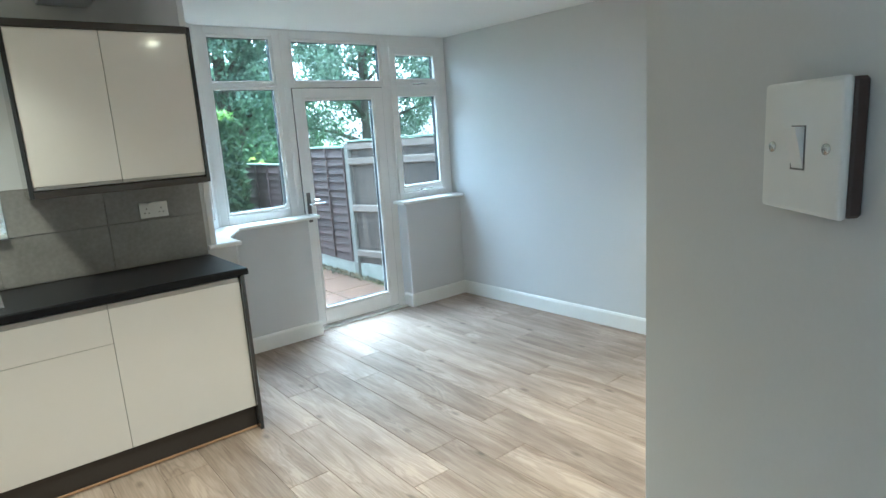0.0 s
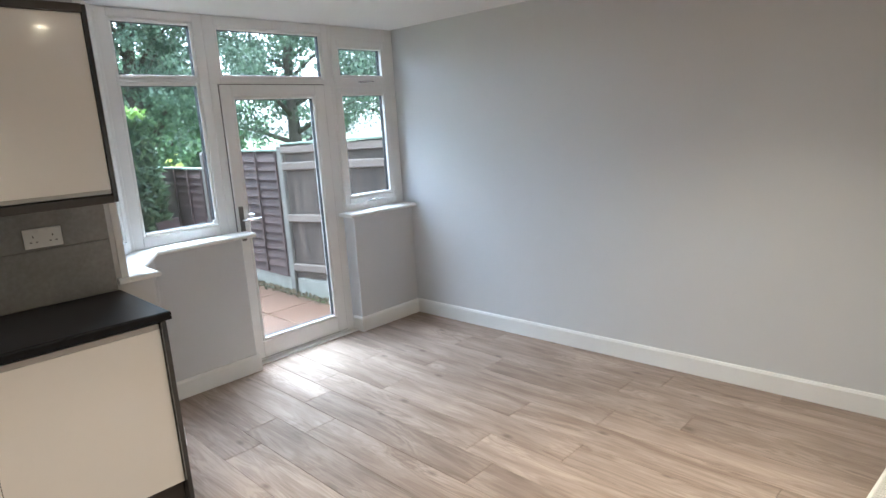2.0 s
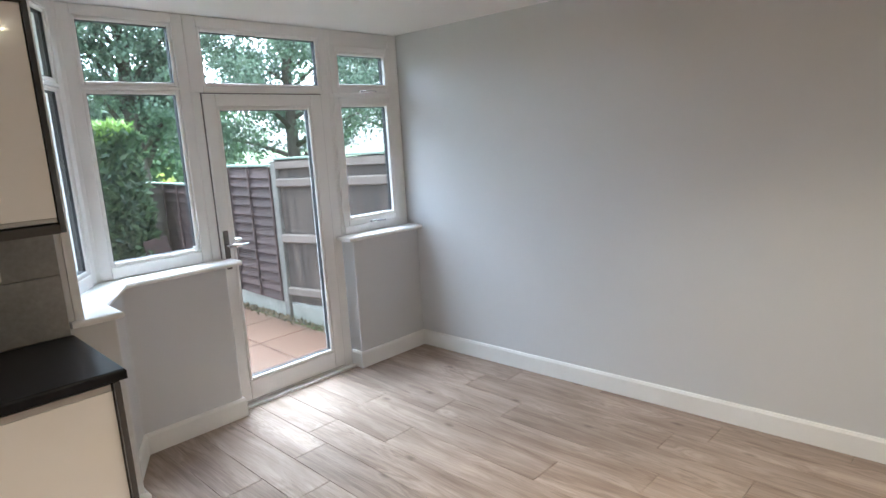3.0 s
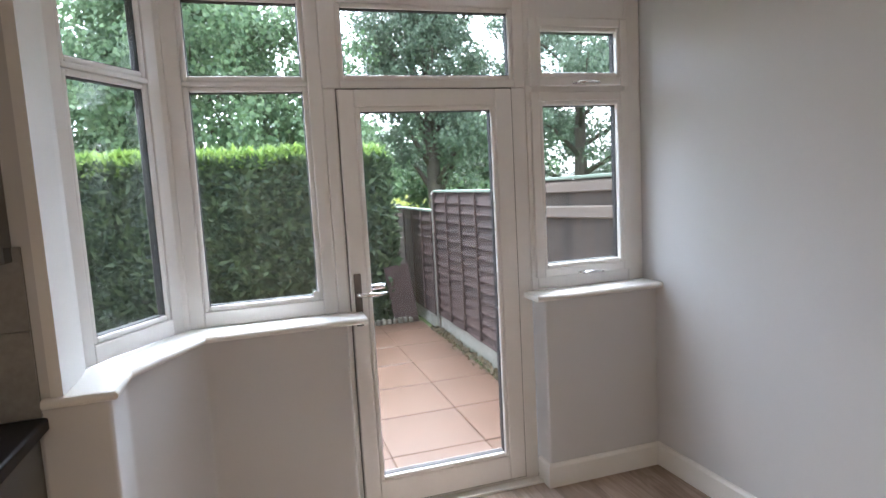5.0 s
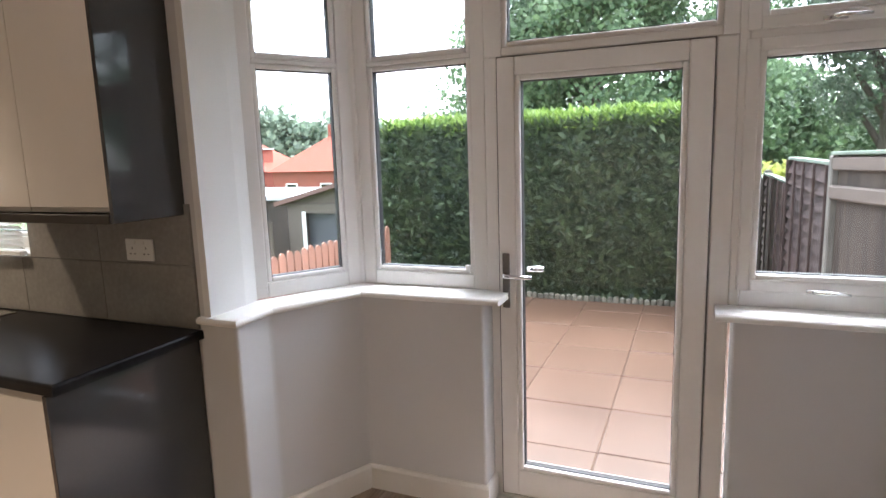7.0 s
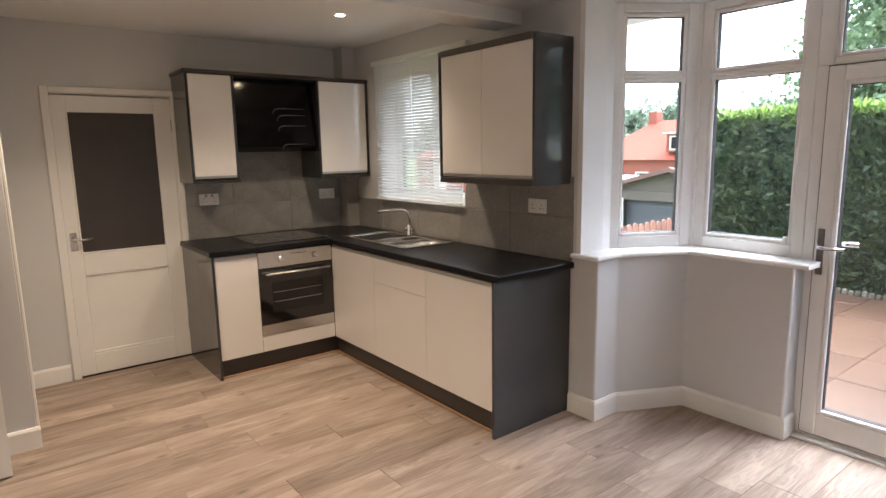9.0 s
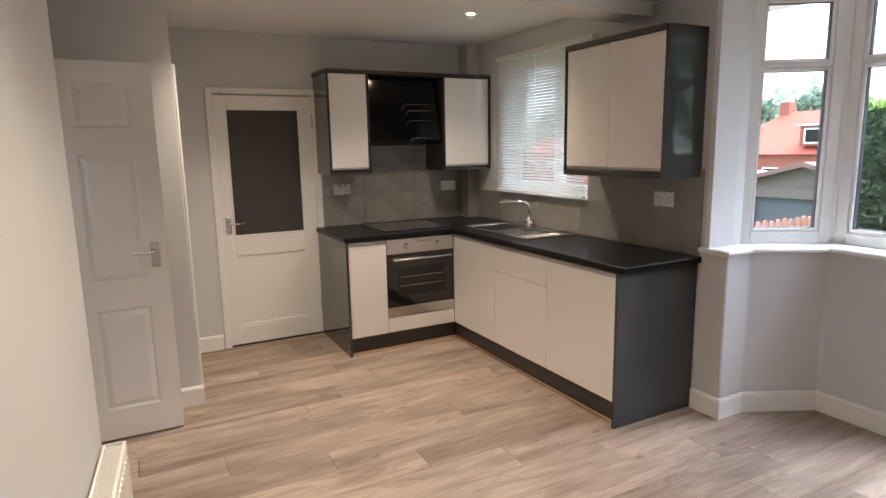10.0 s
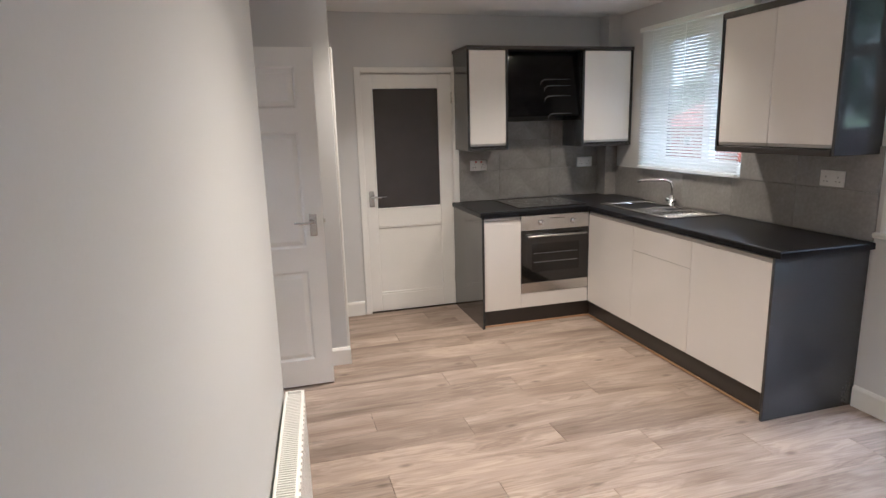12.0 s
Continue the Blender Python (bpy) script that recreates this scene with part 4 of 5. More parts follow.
part("top_rim", boxes((RX0, RX1, RY1 - 0.009, RY1, RZ1 - 0.012, RZ1), (RX0, RX1, RY0, RY0 + 0.007, RZ1 - 0.012, RZ1), bevel=0.002), RADIATOR, rad)
# dark sheet below the grille, painting the shade of the hollow inside
part("inner_shade", boxes((RX0 + 0.002, RX1 - 0.002, RY0 + 0.009, RY1 - 0.013, RZ1 - 0.06, RZ1 - 0.05)), HOLE, rad)
bm = boxes((-0.0022, 0.0022, RY0 + 0.007, RY1 - 0.009, RZ1 - 0.008, RZ1 - 0.0015))
bar_mesh = mesh_of("grille_bar", bm, RADIATOR)
for k in range(130):
    g = new("grille_bar", bar_mesh)
    g.parent = rad
    g.location = (RX0 + 0.02 + k * (RX1 - RX0 - 0.04) / 129, 0, 0)
bm = bmesh.new()
rod(bm, [(RX0 - 0.004, 0.153, RZ1 - 0.045), (RX0 - 0.016, 0.153, RZ1 - 0.045)], 0.013, 14)
part("vent_plug", bm, CHROME, rad, "", True)
bm = bmesh.new()
rod(bm, [(RX0 - 0.004, 0.153, RZ0 + 0.04), (RX0 - 0.04, 0.153, RZ0 + 0.04), (RX0 - 0.045, 0.153, RZ0 + 0.035), (RX0 - 0.045, 0.153, 0.0)], 0.0085, 10)
part("pipe", bm, CHROME, rad, "", True)
bm = bmesh.new()
rod(bm, [(RX0 - 0.045, 0.153, RZ0 + 0.03), (RX0 - 0.045, 0.153, RZ0 + 0.10)], [0.018, 0.020], 14)
part("valve", bm, SOCKET, rad, "", True)
for x in (RX0 + 0.18, RX1 - 0.18):
    part("wall_bracket", boxes((x - 0.015, x + 0.015, S + 0.0005, RY0, RZ0 + 0.05, RZ1 - 0.06)), RADIATOR, rad)
SLOPE = (SY_E - SY_W) / (EAST_S - SX)
rad.matrix_world = Matrix.Translation((RX0, SY_W + SLOPE * (RX0 - SX), 0)) @ Matrix.Rotation(math.atan(SLOPE), 4, 'Z') @ Matrix.Translation((-RX0, -S, 0))


def downlight(x, y, strength, top):
    d = thing("downlight", "lit round recessed ceiling downlight with pale rim, from a partly added set", "downlight", "ceiling downlights")
    bm = bmesh.new()
    rod(bm, [(x, y, top - 0.0005), (x, y, top - 0.004), (x, y, top - 0.006)], [0.042, 0.042, 0.036], 24)
    part("rim", bm, WHITE, d, "", True)
    bm = bmesh.new()
    rod(bm, [(x, y, top - 0.0062), (x, y, top - 0.008)], 0.024, 20)
    part("lamp", bm, BULB, d)
    spot_lamp(x, y, top - 0.02, SPOT_WATTS * strength)


BULB = glow_mat("warm_bulb", (1.0, 0.74, 0.42), 25.0)
SPOT_WATTS = 8.5
# first is a known fitting, third inferred from wall glow; others added as fill
for x, y, strength, top in ((-0.44, 2.35, 1.15, CEILING), (-0.44, 0.95, 1.6, CEILING), (2.1, 0.80, 1.75, LOW), (1.15, 0.95, 0.8, LOW)):
    downlight(x, y, strength, top)
# added glowing disc out of view, stands in for daylight from the hall
hl = thing("hall_fill", "glowing disc added in the unseen hall to brighten the switch wall", "ceiling light")
bm = bmesh.new()
rod(bm, [(0.05, -1.05, CEILING - 0.001), (0.05, -1.05, CEILING - 0.05), (0.05, -1.05, CEILING - 0.07)], [0.14, 0.13, 0.08], 24)
part("fill_disc", bm, glow_mat("hall_fill_glow", (1.0, 0.97, 0.92), 3.0), hl, "", True)


# ---- garden ----
G = -0.15
bm = bmesh.new()
gx = [-400, -150, -60, -30, -18, -11, -7, -4, -2, -0.8, 1.5, 3.6, 6, 10, 16, 26, 60, 150, 400]
gy = [-60, -20, -1.75, 3.88, 5, 6.5, 7.7, 9, 11, 14, 18, 24, 34, 60, 150, 500]


def ground_height(x, y):
    """Level by the house, falling away to the west and beyond the hedge."""
    fall = max(0.0, min(1.0, (-0.8 - x) / 5.0)) * 1.2 + max(0.0, min(1.0, (y - 9.0) / 30.0)) * 2.6
    return G - 0.055 - fall


grid = [[bm.verts.new((x, y, ground_height(x, y))) for y in gy] for x in gx]
for i in range(len(gx) - 1):
    for j in range(len(gy) - 1):
        if not (gx[i] >= -2 and gx[i + 1] <= 3.6 and gy[j + 1] <= 3.9 and gy[j] >= -1.75):
            bm.faces.new((grid[i][j], grid[i + 1][j], grid[i + 1][j + 1], grid[i][j + 1]))
structure("ground", bm, LAWN, "rough green ground falling away beyond the garden", "ground")
patio = structure("patio", boxes((-0.72, 3.34, 3.90, 8.05, -0.35, G - 0.012)), MORTAR, "damp reddish concrete slab patio", "patio")
edging = thing("patio_edging", "row of small mossy round-topped edging pegs along the hedge", "edging")
e_mesh = mesh_of("edging_block", boxes((-0.030, 0.030, -0.03, 0.03, -0.10, 0.055), bevel=0.022, segments=2), EDGE)
for k in range(59):
    o = new("edging_block", e_mesh)
    o.parent = edging
    o.location = (-0.65 + k * 0.0665, 8.09 + 0.006 * math.sin(k * 2.3), G + 0.008 * math.sin(k * 1.7))


# hedge: a heart darkened to paint its inner shade, under thousands of leaf sprays
def sprays(name, points, outward, size, material, parent, rng, droop=0.3, length=2.2):
    """Small pointed leaf sprays, one little quad each, at points facing outward."""
    k = len(points)
    up = rng.normal(size=(k, 3))
    t = up - outward * (up * outward).sum(1, keepdims=True)
    t[:, 2] += 0.5
    t /= np.linalg.norm(t, axis=1, keepdims=True)
    d = outward * rng.uniform(0.15, 0.8, (k, 1)) + t
    d /= np.linalg.norm(d, axis=1, keepdims=True)
    s = np.cross(d, outward + 0.4 * rng.normal(size=(k, 3)))
    s /= np.linalg.norm(s, axis=1, keepdims=True)
    a = size * rng.uniform(0.6, 1.4, (k, 1))
    v = np.stack([points - d * a * 0.2, points + d * a * 0.4 + s * a / length, points + d * a * 1.1, points + d * a * 0.4 - s * a / length], 1).reshape(-1, 3)
    me = bpy.data.meshes.new(name)
    me.from_pydata(v.tolist(), [], np.arange(4 * k).reshape(k, 4).tolist())
    me.materials.append(material)
    ob = new(name, me)
    ob.parent = parent
    return ob


rng = np.random.default_rng(5)


def lumps(p, f):
    return np.sin(p[:, 0] * f + 1.3) * np.sin(p[:, 1] * f * 1.3 + p[:, 2] * f * 0.9) * 0.5 + np.sin(p[:, 0] * f * 2.3 + p[:, 2] * f * 1.9 + 0.7) * 0.3


def hedge(x0, x1, y0, y1, z0, z1, label, count):
    h = thing("hedge", label, "hedge")
    c, r = np.array(((x0 + x1) / 2, (y0 + y1) / 2, (z0 + z1) / 2)), np.array(((x1 - x0) / 2, (y1 - y0) / 2, (z1 - z0) / 2))
    # filler box, near-black to put the shade between sprays into its colour
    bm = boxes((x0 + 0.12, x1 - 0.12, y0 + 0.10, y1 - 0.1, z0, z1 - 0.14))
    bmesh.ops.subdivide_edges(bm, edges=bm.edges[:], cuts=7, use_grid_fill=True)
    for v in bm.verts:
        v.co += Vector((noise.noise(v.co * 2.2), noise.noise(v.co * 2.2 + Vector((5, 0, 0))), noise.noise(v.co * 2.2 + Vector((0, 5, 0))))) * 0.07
    part("heart", bm, HEDGESHADE, h)
    area = np.array([2 * r[0] * 2 * r[2], 2 * r[1] * 2 * r[2], 2 * r[1] * 2 * r[2], 2 * r[0] * 2 * r[1]])
    pick = rng.choice(4, size=count, p=area / area.sum())
    q = rng.uniform(-1, 1, (count, 3))
    out = np.zeros((count, 3))
    q[pick == 0, 1], out[pick == 0, 1] = -1, -1
    q[pick == 1, 0], out[pick == 1, 0] = -1, -1
    q[pick == 2, 0], out[pick == 2, 0] = 1, 1
    q[pick == 3, 2], out[pick == 3, 2] = 1, 1
    # soften the shoulders
    edge = np.clip((np.abs(q) - 0.93) / 0.07, 0, 1)
    p = c + q * r
    p -= np.sign(q) * edge[:, [1, 0, 0]] * 0.05
    p += out * (lumps(p, 3.1)[:, None] * 0.05 + rng.uniform(-0.09, 0.03, (count, 1)))
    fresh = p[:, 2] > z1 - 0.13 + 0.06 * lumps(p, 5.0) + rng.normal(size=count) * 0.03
    sprays("foliage", p[~fresh], out[~fresh], 0.060, HEDGELEAF, h, rng, length=4.6)
    # larger drooping fronds stand out from the clipped face
    m = 11000
    w = rng.uniform(-1, 1, (m, 3))
    face = rng.choice(3, size=m, p=(0.72, 0.10, 0.18))
    fo = np.zeros((m, 3))
    w[face == 0, 1], fo[face == 0, 1] = -1, -1
    w[face == 1, 0], fo[face == 1, 0] = -1, -1
    w[face == 2, 0], fo[face == 2, 0] = 1, 1
    fp = c + w * r
    fp[:, 2] = np.minimum(fp[:, 2], z1 - 0.10)
    fp += fo * (lumps(fp, 3.1)[:, None] * 0.06 + rng.uniform(-0.03, 0.035, (m, 1)))
    sprays("frond", fp, fo * 0.8 + np.array((0, 0, -0.25)), 0.105, HEDGEFROND, h, rng, length=5.2)
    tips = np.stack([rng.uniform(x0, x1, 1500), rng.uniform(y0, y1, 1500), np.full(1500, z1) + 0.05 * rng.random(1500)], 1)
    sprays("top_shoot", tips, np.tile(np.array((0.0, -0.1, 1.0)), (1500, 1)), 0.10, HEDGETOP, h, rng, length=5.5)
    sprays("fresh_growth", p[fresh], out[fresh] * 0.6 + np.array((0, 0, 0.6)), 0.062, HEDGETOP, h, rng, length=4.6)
    return h


hedge(-1.08, 3.05, 8.18, 9.2, G - 0.06, 1.92, "tall clipped dark green conifer hedge with fresh lighter top", 105000)


# ---- fence along the east side ----
FX = 3.46


def concrete_post(y, top, x=FX):
    p = thing("fence_post", "weathered concrete fence post", "fence post", "fence posts")
    part("shaft", boxes((x - 0.05, x + 0.05, y - 0.045, y + 0.045, G - 0.3, top - 0.03), bevel=0.008), POSTGREY, p)
    bm = boxes((x - 0.05, x + 0.05, y - 0.045, y + 0.045, top - 0.0295, top))
    for v in bm.verts:
        if v.co.z > top - 0.01:
            v.co.x = x + (v.co.x - x) * 0.4
    part("top", bm, POSTGREY, p)


def lap_panel(y0, y1, z0, z1, x=FX):
    """A panel of rough overlapping boards between battens."""
    f = thing("fence", "dark brown rough lap fence panel", "fence panel", "fence panels")
    rows = max(4, round((z1 - z0) / 0.10))
    h = (z1 - z0) / rows
    for k in range(rows):
        bm = bmesh.new()
        za = z0 + k * h
        cols = 10
        low, high, back = [], [], []
        for i in range(cols + 1):
            y = y0 + (y1 - y0) * i / cols
            w = 0.012 * noise.noise(Vector((y * 3.1, k * 7.7, 1.0)))
            low.append(bm.verts.new((x - 0.046, y, za - 0.014 + w)))
            high.append(bm.verts.new((x + 0.004, y, za + h + 0.004)))
            back.append(bm.verts.new((x - 0.006, y, za - 0.012 + w)))
        for i in range(cols):
            bm.faces.new((low[i], low[i + 1], high[i + 1], high[i]))
            bm.faces.new((low[i], back[i], back[i + 1], low[i + 1]))
        part("board", bm, FENCEWOOD, f)
    for i in range(5):
        y = y0 + 0.03 + (y1 - y0 - 0.06) * i / 4
        part("batten", boxes((x - 0.062, x - 0.044, y - 0.015, y + 0.015, z0, z1), bevel=0.003), FENCEWOOD, f)
    part("capping", boxes((x - 0.045, x + 0.03, y0, y1, z1, z1 + 0.025), bevel=0.004), GREENWOOD, f)
    return f


def gravel_board(y0, y1, z0, z1, x=FX):
    g = thing("gravel_board", "pale concrete gravel board under the fence", "gravel board", "gravel boards")
    part("board", boxes((x - 0.025, x + 0.025, y0, y1, z0, z1), bevel=0.004), CONCRETE, g)
    return g


def close_board(y0, y1, z0, z1, x=FX):
    """Upright feather-edge boards on horizontal rails."""
    f = thing("fence", "grey-brown close-board fence with pale horizontal rails", "fence panel", "close-board fence panels")
    n = round((y1 - y0) / 0.105)
    bm = bmesh.new()
    w = (y1 - y0) / n
    vs = box(bm, x - 0.004, x + 0.012, 0.003, w + 0.004, z0, z1)
    for v in vs:
        if v.co.y > w * 0.5 and v.co.x < x:
            v.co.x -= 0.012
    me = mesh_of("board", bm, CLOSEBOARD)
    for k in range(n):
        o = new("board", me)
        o.parent = f
        o.location = (0.002 * math.sin(k * 3.3), y0 + k * w, 0.004 * math.sin(k * 5.1))
    for z in (z0 + 0.13, z0 + 0.68, z1 - 0.22):
        part("rail", boxes((x - 0.060, x - 0.013, y0, y1, z - 0.042, z + 0.042), bevel=0.010), RAILWOOD, f, "pale weathered rail")
    part("top_rail", boxes((x - 0.048, x - 0.013, y0, y1, z1 - 0.085, z1 - 0.01), bevel=0.006), RAILWOOD, f, "pale weathered top rail")
    part("capping", boxes((x - 0.055, x + 0.03, y0, y1, z1 + 0.004, z1 + 0.026), bevel=0.004), GREENWOOD, f)
    return f


concrete_post(5.70, 1.48)
concrete_post(7.60, 1.41)
concrete_post(9.50, 1.24)
gravel_board(3.95, 5.655, G - 0.05, 0.0).matrix_world = Matrix.Translation((FX, 5.68, 0)) @ Matrix.Rotation(radians(11), 4, 'Z') @ Matrix.Rotation(radians(-1), 4, 'X') @ Matrix.Translation((-FX, -5.68, 0))
gravel_board(5.745, 7.555, G - 0.05, 0.02)
gravel_board(7.645, 9.455, G - 0.05, -0.02)
swing = Matrix.Translation((FX, 5.68, 0)) @ Matrix.Rotation(radians(11), 4, 'Z') @ Matrix.Rotation(radians(-1), 4, 'X') @ Matrix.Translation((-FX, -5.68, 0))
close_board(3.95, 5.655, 0.005, 1.46).matrix_world = swing
lap_panel(5.745, 7.555, 0.025, 1.40)
lap_panel(7.645, 9.455, -0.015, 1.18)
lap_panel(9.545, 11.3, -0.1, 1.12)
bd = thing("leaning_board", "brown weathered board leaning by the hedge end", "board")
bm = boxes((3.0, 3.30, 8.14, 8.165, G - 0.05, 0.55), bevel=0.004)
bmesh.ops.rotate(bm, verts=bm.verts, cent=(3.18, 8.15, 0), matrix=Matrix.Rotation(radians(-8), 3, 'Y'))
part("board", bm, FENCEWOOD, bd)

pk = thing("picket_fence", "low red-brown wooden picket fence at the garden's edge", "fence")
bm = prism([(-0.045, 0), (0.045, 0), (0.045, 0.86), (0.03, 0.90), (0, 0.915), (-0.03, 0.90), (-0.045, 0.86)], 0, 0.018)
bmesh.ops.rotate(bm, verts=bm.verts, cent=(0, 0, 0), matrix=Matrix.Rotation(radians(90), 3, 'X') )
bmesh.ops.rotate(bm, verts=bm.verts, cent=(0, 0, 0), matrix=Matrix.Rotation(radians(90), 3, 'Z'))
pk_mesh = mesh_of("picket", bm, PICKET)
for k in range(34):
    o = new("picket", pk_mesh)
    o.parent = pk
    o.location = (-0.80, 4.0 + k * 0.113, G - 0.06 + 0.01 * math.sin(k * 2.1))
for z in (0.10, 0.50):
    part("rail", boxes((-0.835, -0.802, 3.95, 7.70, z - 0.035, z + 0.035)), PICKET, pk)


weeds = tagged(thing("weeds", "dry weeds and leaf litter along the foot of the fence", "weeds"), kind="stuff")
wp = np.stack([FX - 0.05 - np.abs(rng.normal(size=700)) * 0.05, rng.uniform(4.2, 7.6, 700), np.full(700, G + 0.004)], 1)
wo = np.tile(np.array((-0.5, 0.0, 0.86)), (700, 1))
sprays("litter", wp, wo, 0.035, leaf_mat("dry_litter", (0.06, 0.055, 0.03), (0.20, 0.15, 0.09)), weeds, rng, length=3.0)


# ---- trees ----
def tree(x, y, height, spread, label, leaf, count, seed, narrow=False, clump=0.95, size=0.16):
    r = np.random.default_rng(seed)
    t = thing("tree", label, "tree", "trees beyond the garden")
    g = ground_height(x, y)
    bm = bmesh.new()
    top = g + height
    lean = r.uniform(-0.3, 0.3, 2)
    trunk = [(x + lean[0] * k / 6, y + lean[1] * k / 6, g - 0.3 + (height * 0.82) * k / 6) for k in range(7)]
    rod(bm, trunk, [height * 0.028 * (1 - 0.13 * k) for k in range(7)], 9)
    tips = []
    limbs = 26 if narrow else 20
    for k in range(limbs):
        f = 0.22 + 0.75 * k / limbs
        a = 2.4 * k + r.uniform(-0.4, 0.4)
        base = Vector((x + lean[0] * f, y + lean[1] * f, g + height * 0.80 * f))
        reach = spread * (1.15 - 0.75 * abs(f - 0.45) / 0.55) * r.uniform(0.7, 1.0)
        rise = height * (0.22 if narrow else 0.13) * r.uniform(0.6, 1.3)
        mid = base + Vector((math.cos(a) * reach * 0.5, math.sin(a) * reach * 0.5, rise * 0.65))
        end = base + Vector((math.cos(a) * reach, math.sin(a) * reach, rise))
        w = height * 0.011 * (1.15 - f)
        rod(bm, [base, mid, end], [w, w * 0.6, w * 0.25], 6)
        for s in (0.55, 0.8, 1.0):
            tips.append(base.lerp(end, s) + Vector((0, 0, rise * 0.15)))
    tips.append(Vector((x + lean[0], y + lean[1], top - spread * 0.3)))
    part("trunk", bm, BARK, t, "", True)
    tips = np.array([list(p) for p in tips])
    # small twigs inside each clump
    sub = r.normal(size=(len(tips) * 14, 3)) * clump * 0.5
    which = r.integers(0, 14, count) + 14 * np.array([0] * count)
    idx = r.integers(0, len(tips), count)
    centre = tips[idx] + sub[idx * 14 + which] * np.array((1, 1, 0.75))
    off = r.normal(size=(count, 3)) * clump * 0.17
    p = centre + off
    p[:, 2] = np.maximum(p[:, 2], g + height * 0.12)
    out = p - np.array((x, y, g + height * 0.5))
    out /= np.linalg.norm(out, axis=1, keepdims=True)
    out[:, 2] += 0.5
    out /= np.linalg.norm(out, axis=1, keepdims=True)
    sprays("crown", p, out, size, leaf, t, r, length=1.7)
    return t


tree(0.2, 19.0, 9.8, 3.9, "large broad leafy green tree behind the hedge", LEAF, 100000, 11, clump=1.25, size=0.088)
tree(7.4, 20.5, 11.5, 2.2, "tall narrow grey-green tree beyond the fence", LEAF2, 60000, 12, narrow=True, clump=0.85, size=0.080)
tree(12.3, 19.5, 11.0, 3.3, "tall airy tree with sky between its leaves", LEAF2, 46000, 13, clump=1.0, size=0.080)
tree(17.8, 19.0, 11.0, 3.4, "tall airy tree with sky between its leaves", LEAF2, 46000, 14, clump=1.05, size=0.080)
tree(4.6, 27.0, 6.4, 3.0, "broad leafy tree in the distance", LEAF, 24000, 15, clump=1.2, size=0.14)
tree(11.5, 30.0, 7.4, 4.2, "broad leafy tree in the distance", LEAF, 24000, 16, clump=1.3, size=0.15)
tree(-19.0, 62.0, 8.2, 2.6, "small rounded tree far off", LEAF2, 5000, 17, clump=1.2, size=0.32)
for k, (x, y, h, s) in enumerate(((-45, 62, 11.5, 6), (-53, 66, 12, 6), (-37, 66, 10.6, 6), (-62, 66, 12, 6), (-72, 62, 12, 6), (-30, 74, 10.5, 6), (-14, 90, 10, 6))):
    tree(x, y, h, s, "hazy green tree on the far skyline", LEAF2, 4500, 30 + k, clump=2.0, size=0.5)
bush = thing("shrub", "golden yellow shrub above the low fence", "shrub")
q = rng.normal(size=(2000, 3)) * np.array((0.55, 0.7, 0.12)) + np.array((3.2, 11.9, 0.93))
q = q[q[:, 2] > 0.4]
o = rng.normal(size=(len(q), 3)) + np.array((0, -0.4, 1.0))
sprays("foliage", q, o / np.linalg.norm(o, axis=1, keepdims=True), 0.11, GOLD, bush, rng)
bm = bmesh.new()
for k in range(6):
    rod(bm, [(3.3 + 0.05 * k, 11.9, ground_height(3.3, 11.9) - 0.1), (2.7 + 0.24 * k, 11.8, 0.9)], [0.03, 0.012], 6)
part("stems", bm, BARK, bush)


# ---- neighbouring buildings ----
def garage():
    g = thing("garage", "pale garage with a brown low-pitched roof and dark door", "garage")
    x0, x1, y0, y1, zb = -6.3, -2.6, 13.0, 18.0, -1.75
    ez, rz, xm = 0.50, 0.98, (x0 + x1) / 2
    part("wall", boxes((x0, x0 + 0.45, y0, y0 + 0.15, zb, ez), (x1 - 0.45, x1, y0, y0 + 0.15, zb, ez), (x0 + 0.45, x1 - 0.45, y0, y0 + 0.15, 0.28, ez), (x0, x0 + 0.15, y0 + 0.15, y1, zb, ez), (x1 - 0.15, x1, y0 + 0.15, y1, zb, ez), (x0 + 0.15, x1 - 0.15, y1 - 0.15, y1, zb, ez)), RENDER, g)
    bm = bmesh.new()
    for s in ((x0 - 0.2, xm), (x1 + 0.2, xm)):
        drop = 0.05
        a = [(s[0], ez - drop), (s[1], rz), (s[1], rz + 0.10), (s[0], ez - drop + 0.10)]
        lo = [bm.verts.new((p, y0 - 0.25, z)) for p, z in a]
        hi = [bm.verts.new((p, y1 + 0.1, z)) for p, z in a]
        for k in range(4):
            bm.faces.new((lo[k], lo[(k + 1) % 4], hi[(k + 1) % 4], hi[k]))
        bm.faces.new(lo)
        bm.faces.new(hi)
    part("roof", bm, ROOFBROWN, g)
    bm = bmesh.new()
    v = [bm.verts.new(p) for p in ((x0, y0 + 0.05, ez), (x1, y0 + 0.05, ez), (xm, y0 + 0.05, rz))]
    w = [bm.verts.new(p) for p in ((x0, y0 + 0.15, ez), (x1, y0 + 0.15, ez), (xm, y0 + 0.15, rz))]
    bm.faces.new(v)
    bm.faces.new(w)
    for k in range(3):
        bm.faces.new((v[k], v[(k + 1) % 3], w[(k + 1) % 3], w[k]))
    part("gable", bm, RENDER, g)
    part("door", boxes((x0 + 0.45, x1 - 0.45, y0 + 0.20, y0 + 0.26, zb, 0.279)), mat("dark_garage_door", (0.075, 0.078, 0.09), 0.6), g, "dark grey garage door")
    part("door_post", boxes((x0 + 0.42, x0 + 0.52, y0 - 0.03, y0 - 0.001, zb, 0.32)), WHITE, g, "white door post")


